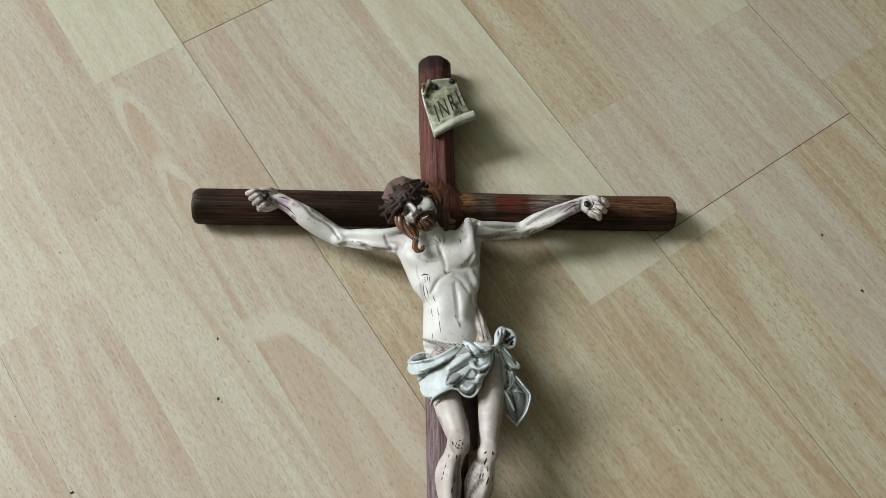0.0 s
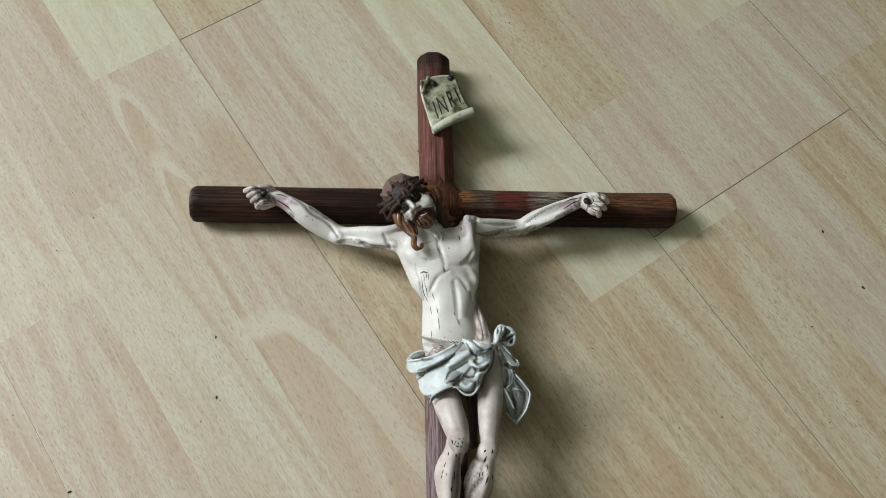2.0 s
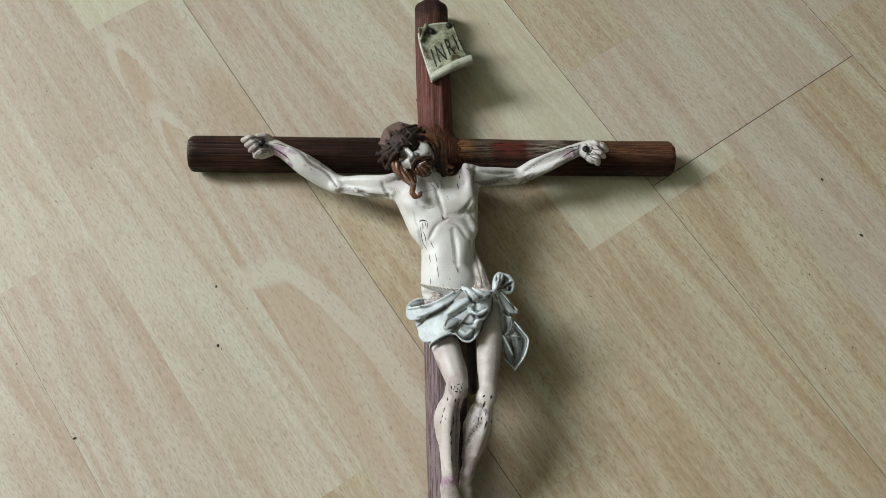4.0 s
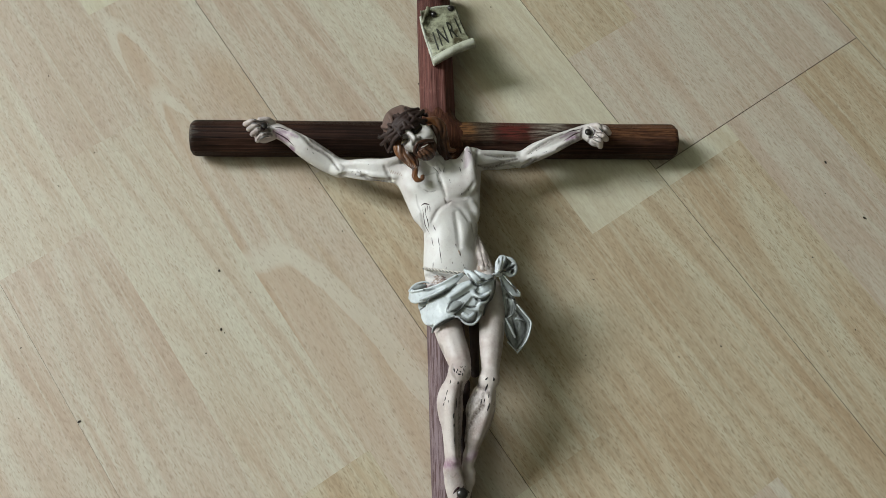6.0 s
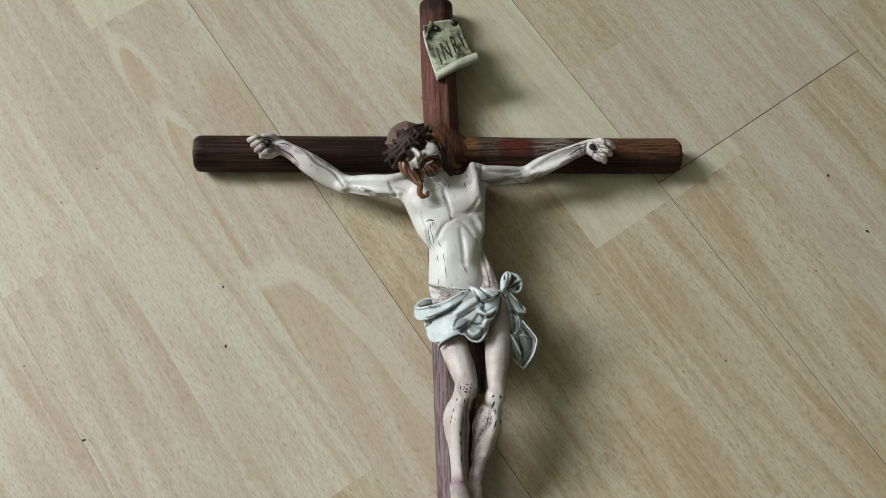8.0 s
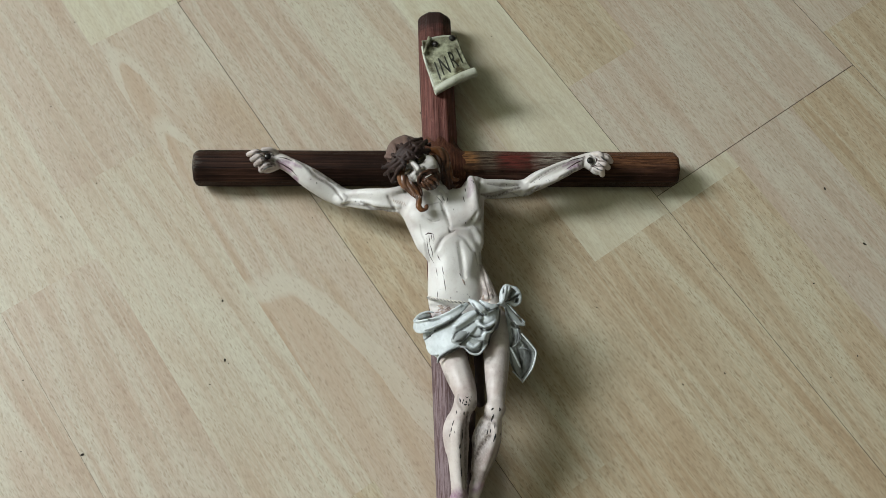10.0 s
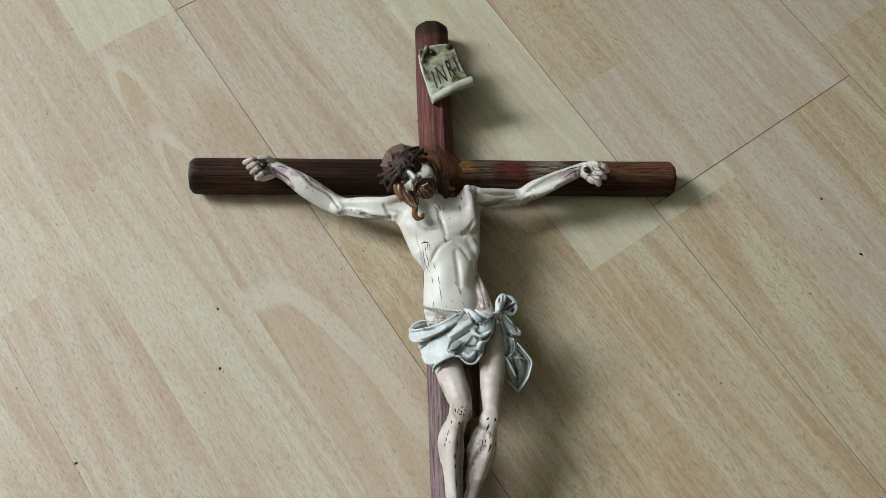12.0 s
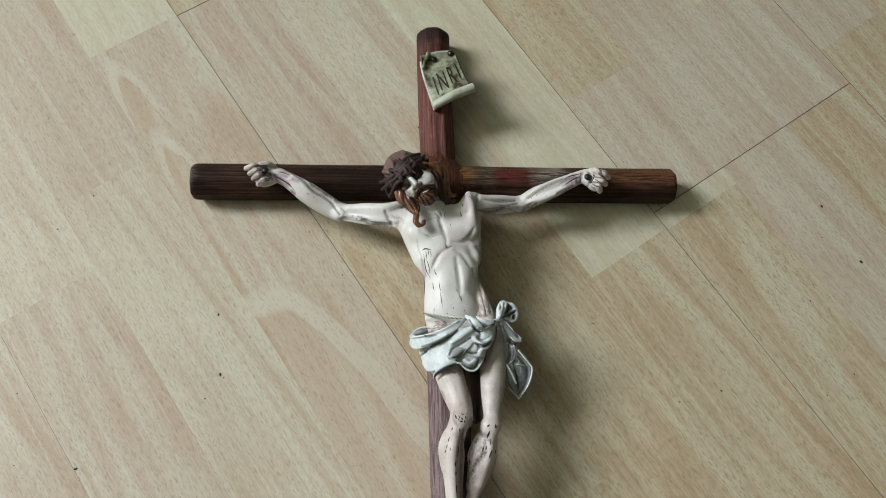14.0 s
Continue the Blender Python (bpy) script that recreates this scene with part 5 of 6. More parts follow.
for row in (((9.5, -215.1), (7.6, -216.3), (5.8, -218.6)), ((11.4, -214.6), (10.7, -216.4), (10.4, -217.5)), ((13.3, -217.0), (15.2, -218.8), (16.4, -221.1)), ((8.5, -219.3), (7.9, -221.6), (7.6, -223.9)),
            ((11.9, -220.5), (13.2, -222.9), (14.1, -225.8))):
    mark(row, 0.6, I_BLOOD)

for row in (((25.2, -83.4), (25.9, -88.8), (26.3, -93.9)), ((26.6, -83.4), (27.5, -88.8), (27.9, -93.2)), ((28.0, -84.5), (29.3, -89.2), (30.1, -92.9))):
    mark(row, 0.22, I_WASH, -0.08)
hatch = random.Random(11)
for row in (((-2.1, -97.2), (6.9, -98.3), 26), ((-3.4, -99.6), (3.0, -99.4), 18)):
    (ax, ay), (bx, by), many = row
    for i in range(many):
        t = hatch.random()
        x, y = ax + (bx - ax) * t + hatch.uniform(-1, 1), ay + (by - ay) * t + hatch.uniform(-1.2, 1.2)
        a = hatch.uniform(-0.6, 0.9)
        mark([(x - math.cos(a), y - math.sin(a)), (x, y), (x + math.cos(a), y + math.sin(a))], hatch.uniform(0.16, 0.3), hatch.choice([I_UMBER, I_WASH, I_UMBER]), -0.06)
# short brush strokes beside the armpits
for x, y, count in (*(-28.8, -29.4), 7), (*(-17.8, -31.5), 6):
    for i in range(count):
        mark([(x + 1.1 * i, y - 0.35 * i + 1.3), (x + 1.1 * i + 0.4, y - 0.35 * i), (x + 1.1 * i + 1.0, y - 0.35 * i - 1.3)], 0.15, I_UMBER, -0.05)
for row in (((-107.8, -0.1), (-112.3, 1.3), (-116.7, 0.7)), ((-106.3, -2.8), (-110.3, -1.8), (-114.3, -3.1)), ((-104.9, -5.1), (-108.1, -5.2), (-111.9, -6.1)), ((-102.5, -6.3), (-105.0, -7.5), (-107.9, -8.6)), ((-105.5, 4.3), (-109.5, 3.8), (-112.9, 4.9)),
            ((102.6, 0.8), (104.8, -0.8), (108.5, -2.6)), ((100.9, -2.8), (103.3, -5.5), (106.2, -6.5)), ((98.7, -5.5), (100.8, -7.9), (103.1, -8.9))):
    mark(row, 0.36, I_FOLD)

# lines (width, strength): thin washes brushed on by hand, umber on the body, violet at wrists and ankles; black along
# the cloth's folds
UMBER_LINES = (
    (2.0, 0.75, ((-21.6, -20.4), (-19.3, -21.5), (-16.6, -24.4))), (1.8, 0.7, ((-21.0, -11.7), (-17.7, -9.5), (-12.9, -6.0))), (1.6, 0.7, ((-3.1, -7.9), (-2.1, -11.7), (-2.5, -15.9))), (1.0, 0.8, ((-18.0, -15.5), (-16.3, -18.4), (-15.0, -21.3))),
    (1.0, 0.7, ((-14.0, -13.9), (-12.0, -16.1), (-9.9, -17.5))), (1.8, 0.8, ((-16.7, -12.5), (-14.6, -13.9), (-10.6, -13.1))), (1.8, 0.8, ((-19.6, -20.5), (-18.0, -18.7), (-18.4, -15.5))), (1.2, 0.6, ((-10.9, -19.8), (-7.5, -17.1), (-4.0, -14.9))),
    (1.6, 0.6, ((-5.0, -25.6), (-1.5, -23.3), (1.3, -21.3))), (1.4, 0.6, ((-0.7, -27.9), (0.9, -30.6), (1.5, -33.2))),
    (1.5, 1, ((-117.4, 0.6), (-113.4, 1.9), (-110.1, 3.2))), (1.35, 1, ((-115.5, -2.8), (-111.1, -1.8), (-108.3, -0.2))), (1.35, 1, ((-113.5, -5.8), (-109.6, -5.6), (-106.5, -3.2))), (2.4, 1, ((-108.8, -2.7), (-104.8, -3.3), (-101.6, -4.3))),
    (2.4, 1, ((-107.4, 2.5), (-104.7, 2.2), (-102.7, -1.1))), (7.5, 0.455, ((-116.2, -1.7), (-112.0, -3.9), (-107.4, -6.8))), (1.5, 1, ((-109.4, -8.3), (-106.0, -6.8), (-102.1, -4.7))),
    (1.0, 0.95, ((99.9, 1.1), (102.2, -2.0), (105.4, -3.4))), (1.0, 0.95, ((97.1, -2.8), (99.8, -5.2), (103.8, -5.8))), (1.6, 0.9, ((93.4, 3.1), (92.3, -1.6), (93.7, -5.8))), (1.4, 0.9, ((96.8, 3.4), (98.7, -0.5), (96.9, -5.2))), (1.0, 0.8, ((102.0, 4.2), (105.7, 2.4), (108.7, 0.5))),
    (6.0, 0.35, ((7.4, -163.6), (7.9, -178.8), (7.4, -193.7))), (8.0, 0.6, ((19.7, -167.7), (18.2, -178.4), (15.7, -193.2))), (4.0, 0.35, ((12.9, -130.8), (14.9, -140.8), (16.5, -150.3))), (5.0, 0.3, ((33.0, -125.7), (31.8, -138.7), (30.8, -149.7))),
    (6.0, 0.35, ((2.6, -208.2), (6.8, -211.9), (10.0, -216.6))),
    (1.5, 0.9, ((-88.2, -0.2), (-81.9, -5.5), (-76.0, -11.1), (-66.3, -16.6), (-60.1, -25.1))), (0.9, 0.7, ((-80.3, -2.8), (-74.4, -8.4), (-64.7, -14.2))), (1.3, 0.8, ((-48.6, -27.4), (-40.3, -32.3), (-30.0, -33.8))),
    (1.1, 0.6, ((-59.8, -27.3), (-52.1, -27.8), (-42.0, -31.2))), (1.6, 0.5, ((-32.0, -26.5), (-29.3, -31.7), (-26.6, -36.1))), (1.6, 0.9, ((25.5, -24.7), (36.5, -22.6), (51.6, -16.2))), (1.0, 0.6, ((29.9, -17.6), (40.3, -17.3), (50.8, -14.7))),
    (1.2, 0.9, ((55.0, -19.7), (59.0, -17.8), (63.8, -16.4))), (1.1, 0.8, ((58.6, -13.2), (67.3, -8.3), (80.3, -2.0))), (1.3, 0.9, ((62.6, -20.4), (74.1, -14.5), (87.2, -5.9))), (1.2, 0.6, ((26.3, -11.3), (24.3, -20.9), (23.5, -29.0))),
    (0.7, 0.5, ((36.4, -18.9), (47.5, -20.2), (55.1, -20.4))), (0.8, 0.6, ((63.9, -11.4), (74.4, -5.6), (85.8, 0.3))), (1.0, 0.5, ((-59.1, -21.3), (-57.0, -23.9), (-58.5, -26.5))),
    (0.9, 0.55, ((0.5, -32.9), (2.4, -39.8), (4.6, -48.5))), (0.7, 0.75, ((3.6, -49.9), (5.2, -52.4), (7.9, -51.3))), (0.6, 0.6, ((-8.5, -43.9), (-5.1, -45.3), (-1.4, -44.9))), (1.0, 0.5, ((0.9, -55.3), (-2.4, -59.2), (-4.4, -63.9))),
    (1.35, 0.52, ((-10.4, -57.9), (-9.1, -63.2), (-7.7, -68.2))), (0.7, 0.4, ((-13.0, -46.8), (-12.0, -52.2), (-10.3, -56.9))), (1.4, 0.5, ((22.9, -63.6), (23.6, -72.5), (25.1, -84.4))), (1.6, 0.6, ((23.8, -85.8), (26.2, -90.0), (31.2, -90.7))),
    (0.6, 0.5, ((26.9, -82.3), (27.5, -86.1), (27.7, -89.6))), (0.6, 0.5, ((28.6, -82.0), (29.2, -85.8), (29.8, -89.2))), (0.6, 0.5, ((30.3, -82.7), (31.2, -85.8), (31.9, -88.6))), (2.4, 0.5, ((-6.8, -94.4), (-0.4, -96.9), (4.3, -99.4))),
    (1.0, 0.4, ((-1.5, -33.2), (-10.0, -36.2), (-12.4, -41.4))), (1.2, 0.4, ((21.7, -20.4), (22.2, -29.8), (23.5, -36.8))), (0.5, 0.4, ((8.2, -58.8), (9.5, -69.0), (10.1, -76.3))),
    (3.2, 1.0, ((22.6, -172.5), (18.8, -177.2), (15.0, -183.7))), (1.8, 0.9, ((10.7, -160.4), (9.8, -172.6), (9.3, -187.6), (9.5, -199.5))), (2.2, 0.75, ((15.5, -154.5), (14.0, -160.1), (11.3, -165.7))), (1.8, 0.85, ((20.3, -158.5), (21.4, -162.3), (24.5, -164.8), (26.4, -167.2))),
    (2.2, 0.9, ((19.3, -164.7), (16.0, -171.4), (14.7, -178.6), (13.3, -191.6))), (1.5, 0.7, ((31.2, -163.8), (30.3, -173.4), (26.9, -183.5), (20.4, -194.9))), (1.8, 0.7, ((14.9, -127.6), (16.4, -137.5), (17.9, -148.0))), (1.2, 0.4, ((23.4, -125.7), (21.8, -136.9), (22.1, -147.9))),
    (1.0, 0.45, ((36.2, -124.9), (35.0, -136.4), (33.0, -147.8))), (2.2, 0.8, ((23.2, -165.4), (21.9, -168.4), (19.4, -171.3))), (1.2, 0.5, ((5.8, -150.6), (5.6, -155.0), (7.4, -158.8))), (1.0, 0.5, ((21.3, -172.6), (24.2, -178.2), (19.9, -188.6))),
    (2.0, 0.6, ((10.2, -205.3), (12.1, -210.7), (12.7, -215.7))), (1.2, 0.5, ((3.2, -208.2), (5.5, -210.1), (7.7, -208.3))), (1.5, 0.5, ((-2.9, -131.2), (-0.9, -136.4), (1.5, -142.9))))
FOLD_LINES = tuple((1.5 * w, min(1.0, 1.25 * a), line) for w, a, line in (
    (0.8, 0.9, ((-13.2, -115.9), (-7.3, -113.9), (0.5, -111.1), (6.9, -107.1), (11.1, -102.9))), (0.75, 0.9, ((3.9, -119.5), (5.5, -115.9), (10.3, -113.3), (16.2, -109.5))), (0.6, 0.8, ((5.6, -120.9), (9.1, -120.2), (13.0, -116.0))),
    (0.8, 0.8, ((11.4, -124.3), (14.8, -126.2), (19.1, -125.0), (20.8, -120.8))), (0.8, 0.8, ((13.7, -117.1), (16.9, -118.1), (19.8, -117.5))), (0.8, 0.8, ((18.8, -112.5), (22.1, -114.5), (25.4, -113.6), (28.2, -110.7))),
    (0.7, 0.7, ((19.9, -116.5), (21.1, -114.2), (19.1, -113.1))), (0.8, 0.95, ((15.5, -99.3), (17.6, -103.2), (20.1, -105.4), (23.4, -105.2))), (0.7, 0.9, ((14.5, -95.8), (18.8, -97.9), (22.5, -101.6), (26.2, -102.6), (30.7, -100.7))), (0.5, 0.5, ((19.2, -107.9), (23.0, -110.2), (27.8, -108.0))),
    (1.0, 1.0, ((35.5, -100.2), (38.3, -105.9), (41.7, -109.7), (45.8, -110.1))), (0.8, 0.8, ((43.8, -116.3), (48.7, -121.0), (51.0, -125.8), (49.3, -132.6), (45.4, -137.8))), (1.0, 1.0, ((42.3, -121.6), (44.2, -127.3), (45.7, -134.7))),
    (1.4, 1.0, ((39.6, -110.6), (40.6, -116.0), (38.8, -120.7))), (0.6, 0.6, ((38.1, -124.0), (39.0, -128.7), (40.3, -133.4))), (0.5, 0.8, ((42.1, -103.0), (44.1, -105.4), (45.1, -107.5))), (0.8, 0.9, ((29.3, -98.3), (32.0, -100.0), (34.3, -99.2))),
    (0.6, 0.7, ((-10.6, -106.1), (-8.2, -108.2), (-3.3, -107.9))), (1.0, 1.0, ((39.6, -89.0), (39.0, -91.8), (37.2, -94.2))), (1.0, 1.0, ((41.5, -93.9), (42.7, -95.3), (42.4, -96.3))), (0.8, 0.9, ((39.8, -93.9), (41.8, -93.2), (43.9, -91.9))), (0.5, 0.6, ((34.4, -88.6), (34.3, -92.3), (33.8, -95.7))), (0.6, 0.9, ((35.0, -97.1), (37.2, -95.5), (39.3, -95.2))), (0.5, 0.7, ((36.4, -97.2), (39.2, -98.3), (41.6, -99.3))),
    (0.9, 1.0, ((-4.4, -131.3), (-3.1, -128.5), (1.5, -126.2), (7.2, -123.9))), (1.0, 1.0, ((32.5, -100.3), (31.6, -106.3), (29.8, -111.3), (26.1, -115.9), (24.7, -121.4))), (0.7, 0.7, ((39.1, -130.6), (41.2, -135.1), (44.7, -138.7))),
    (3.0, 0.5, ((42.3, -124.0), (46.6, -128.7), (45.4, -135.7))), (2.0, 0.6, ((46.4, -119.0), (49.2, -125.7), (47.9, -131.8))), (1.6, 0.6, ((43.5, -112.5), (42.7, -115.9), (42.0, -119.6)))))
VIOLET_LINES = (
    (3.0, 0.9, ((-99.9, -1.1), (-95.7, -3.7), (-91.6, -6.7))), (1.6, 0.9, ((-97.2, -5.2), (-92.9, -8.2), (-88.0, -11.9))), (2.0, 0.7, ((-97.9, -0.3), (-91.6, -2.6), (-85.4, -5.8))), (2.6, 0.8, ((90.8, -3.2), (86.4, -4.0), (82.2, -5.9))), (1.6, 0.7, ((91.0, -0.1), (84.4, -1.7), (78.7, -4.4))),
    (4.6, 0.8, ((1.9, -203.3), (5.8, -202.9), (10.3, -202.3))), (4.0, 0.7, ((13.8, -200.4), (16.3, -199.2), (19.0, -198.0))), (3.2, 0.5, ((18.3, -17.4), (18.8, -22.8), (17.2, -28.8))), (4.0, 0.35, ((-8.0, -102.9), (-2.1, -100.5), (2.7, -100.1))))



def brushed(lines):
    """How much of a layer of colour each point of the figure takes."""
    at = np.array(pile.v) * 1000
    much = np.zeros(len(at))
    for wide, strong, line in lines:
        row = []
        for x, y in curve_through(line, 5):
            hit = seen.ray_cast(Vector((x * 0.001, y * 0.001, 0.2)), Vector((0, 0, -1)))[0]
            if hit is not None:
                row.append((x, y, hit.z * 1000))
        row = np.array(row)
        if len(row) < 2:
            continue
        lo, hi = row.min(0) - (wide, wide, 3), row.max(0) + (wide, wide, 3)
        box = np.nonzero(((at > lo) & (at < hi)).all(1))[0]
        p = at[box]
        best = np.full(len(box), 9.0)
        for i, (a, b) in enumerate(zip(row[:-1], row[1:])):
            w = b - a
            t = np.clip(((p[:, :2] - a[:2]) @ w[:2]) / (w[:2] @ w[:2] + 1e-9), 0, 1)
            d = np.hypot(p[:, 0] - a[0] - t * w[0], p[:, 1] - a[1] - t * w[1]) / (wide * (0.55 + 0.45 * math.sin(math.pi * (i + 0.5) / (len(row) - 1))))
            d[np.abs(p[:, 2] - a[2] - t * w[2]) > 3.5] = 9.0
            best = np.minimum(best, d)
        much[box] = np.maximum(much[box], strong * np.clip(1 - best * best, 0, 1) ** 1.3)
    return much


me = pile.mesh("figure", FIGURE)
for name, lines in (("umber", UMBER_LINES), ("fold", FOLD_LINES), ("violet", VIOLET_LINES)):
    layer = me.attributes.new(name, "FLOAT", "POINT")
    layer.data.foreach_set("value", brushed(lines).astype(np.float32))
figure = child("figure", me, crucifix, "painted ivory resin figure with pale blue loincloth")


def nail(name, x, y, z, r, tall):
    rows = ((0.5, -6), (0.5, 0), (1.0, 0.15), (1.06, 0.35), (0.85, 0.75), (0.45, 1.0), (0.0, 1.05))
    verts, faces, n = [], [], 14
    for s, h in rows:
        for j in range(n):
            a = 2 * math.pi * j / n
            verts.append(((x + r * s * math.cos(a)) * 0.001, (y + r * s * math.sin(a)) * 0.001, (z + tall * h) * 0.001))
    for i in range(len(rows) - 1):
        for j in range(n):
            k = (j + 1) % n
            faces.append((i * n + j, i * n + k, (i + 1) * n + k, (i + 1) * n + j))
    return child(name, mesh_of(name, verts, faces, [IRON]), crucifix, "small black domed nail")


nail("nail", *(-105.7, 0.4, 35.6), 2.1, 1.8)
nail("nail", *(96.4, -0.9, 34.3), 2.2, 1.8)
nail("nail", *(10.6, -218.7, 37.2), 3.0, 2.2)


# ---------------------------------------------------------------- scroll on the upright
CORNERS = [np.array(q) for q in ((-8.4, 90.6, 24.5), (14.9, 96.0, 23.5), (25.7, 65.3, 28), (0.1, 53.6, 24))]


def scroll_point(s, t, lift=0.0):
    """A point of the curled parchment in millimetres: s across from -1 to 1, t along from 0 (top) to 1 (foot)."""
    a = (s + 1) / 2
    x, y, z = (1 - t) * ((1 - a) * CORNERS[0] + a * CORNERS[1]) + t * ((1 - a) * CORNERS[3] + a * CORNERS[2])
    z += 2.2 * (1 - s * s) * (0.4 + 0.6 * t) - 1.2 * math.sin(math.pi * t)
    # the long edges bow outwards near the top, the top corners lift
    x += -1.4 * max(0.0, -s) ** 3 * math.sin(math.pi * min(1, t * 1.25)) * (1 - t) - 0.6 * math.sin(math.pi * t) * (s > 0) * s
    z += 2.4 * abs(s) ** 5 * (1 - t) ** 2
    y += 1.6 * (1 - s * s) * (1 - t) ** 3
    return x, y, z + lift


def scroll_mesh():
    nu, nv = 26, 34
    verts, faces = [], []
    for side in (0.0, -1.5):
        for j in range(nv + 1):
            for i in range(nu + 1):
                s, t = 2 * i / nu - 1, j / nv
                x, y, z = scroll_point(s, t, side)
                rag = 0.35 * noise.noise((s * 3, t * 6, 1.0))
                verts.append((x + rag, y + 0.3 * noise.noise((s * 5, t * 3, 4.0)), z + 0.2 * noise.noise((s * 4, t * 4, 9))))
    n = (nu + 1) * (nv + 1)
    at = lambda i, j, k: k * n + j * (nu + 1) + i
    for j in range(nv):
        for i in range(nu):
            faces.append((at(i, j, 0), at(i, j + 1, 0), at(i + 1, j + 1, 0), at(i + 1, j, 0)))
            faces.append((at(i, j, 1), at(i + 1, j, 1), at(i + 1, j + 1, 1), at(i, j + 1, 1)))
    for j in range(nv):
        faces.append((at(0, j, 0), at(0, j, 1), at(0, j + 1, 1), at(0, j + 1, 0)))
        faces.append((at(nu, j, 0), at(nu, j + 1, 0), at(nu, j + 1, 1), at(nu, j, 1)))
    for i in range(nu):
        faces.append((at(i, 0, 0), at(i + 1, 0, 0), at(i + 1, 0, 1), at(i, 0, 1)))
        faces.append((at(i, nv, 0), at(i, nv, 1), at(i + 1, nv, 1), at(i + 1, nv, 0)))
    return verts, faces



def placed(verts):
    return np.array(verts) * 0.001


v, f = scroll_mesh()
scroll = child("scroll", mesh_of("scroll", placed(v), f, [SCROLL]), crucifix, "curled green-grey painted parchment scroll")
# rolled foot: a spiral lip wound across the lower edge
roll = []
down = (CORNERS[3] + CORNERS[2] - CORNERS[0] - CORNERS[1])
down = np.array([down[0], down[1], 0]) / np.linalg.norm(down[:2])
for i in range(29):
    s = 2 * i / 28 - 1
    x, y, z = scroll_point(s * 1.06, 1.0)
    for j in range(24):
        a = -0.5 * math.pi - j / 23 * 3.4 * math.pi
        r = 3.0 - 0.07 * j + 0.2 * s
        q = np.array([x, y, z + 1.6]) + down * (r * math.cos(a) + 0.6)
        roll.append((q[0], q[1], q[2] + r * math.sin(a)))
rf = [(i * 24 + j, (i + 1) * 24 + j, (i + 1) * 24 + j + 1, i * 24 + j + 1) for i in range(28) for j in range(23)]
ob = child("rolled_edge", mesh_of("rolled_edge", placed(roll), rf, [SCROLL_EDGE]), scroll, "pale rolled lower edge")
ob.modifiers.new("thick", "SOLIDIFY").thickness = 0.0007


def curl(name, s0, s1, t0, t1, r0, turns):
    """A corner of the sheet that has rolled up."""
    out = []
    a0, a1 = np.array(scroll_point(s0, t0)), np.array(scroll_point(s1, t1))
    w = (a1 - a0) / np.linalg.norm(a1 - a0)
    e = np.cross(w, (0, 0, 1))
    for i in range(13):
        c = a0 + (a1 - a0) * i / 12
        for j in range(20):
            a = -0.5 * math.pi + j / 19 * turns * math.pi
            r = (r0 - 0.05 * j) * (0.75 + 0.5 * i / 12)
            q = c + e * r * math.cos(a)
            out.append((q[0], q[1], q[2] + r0 + r * math.sin(a)))
    cf = [(i * 20 + j, (i + 1) * 20 + j, (i + 1) * 20 + j + 1, i * 20 + j + 1) for i in range(12) for j in range(19)]
    ob = child(name, mesh_of(name, placed(out), cf, [SCROLL]), scroll)
    ob.modifiers.new("thick", "SOLIDIFY").thickness = 0.0007


curl("curled_corner", -1.0, -0.55, 0.26, 0.0, 1.6, 2.6)
# pale worn edges of the sheet
for s0, s1, t0, t1, fat, paint in ((-1, -1, 0.1, 1, 0.95, SCROLL_EDGE), (-0.45, 0.75, 0, 0, 0.95, SCROLL_EDGE), (0.99, 0.99, 0.1, 0.9, 0.55, LINE)):
    row = []
    for i in range(15):
        s, tt = s0 + (s1 - s0) * i / 14, t0 + (t1 - t0) * i / 14
        row.append((*scroll_point(s, tt, -0.6), fat + 0.2 * noise.noise((s * 3, tt * 7, 2))))
    v, f = tube(row, 2, 8)
    child("worn_edge", mesh_of("worn_edge", v, f, [paint]), scroll)
for s, tt, r in ((-0.33, 0.13, 2.0), (0.72, 0.06, 2.2)):
    q = scroll_point(s, tt)
    nail("nail", q[0], q[1], q[2] - 0.2, r, 2.4)
for letter, x in (("I", -0.62), ("N", -0.22), ("R", 0.32), ("I", 0.74)):
    cu = bpy.data.curves.new("letter", "FONT")
    cu.body, cu.size, cu.extrude, cu.align_x, cu.offset = letter, 1.0, 0.02, "CENTER", 0.004
    tmp = bpy.data.objects.new("letter_tmp", cu)
    me = bpy.data.meshes.new_from_object(tmp)
    bpy.data.objects.remove(tmp)
    out = []
    for q in me.vertices:
        out.append(scroll_point(x + q.co.x * 0.62, 0.755 - q.co.y * 0.55 - 0.12 * x, 0.12 + 8 * q.co.z))
    me.vertices.foreach_set("co", placed(out).astype(np.float32).ravel())
    me.materials.append(INK)
    me.update()
    child("letter", me, scroll, "dark incised letter %s" % letter)

# ---------------------------------------------------------------- crumbs and fibres on the floor
rng = random.Random(11)


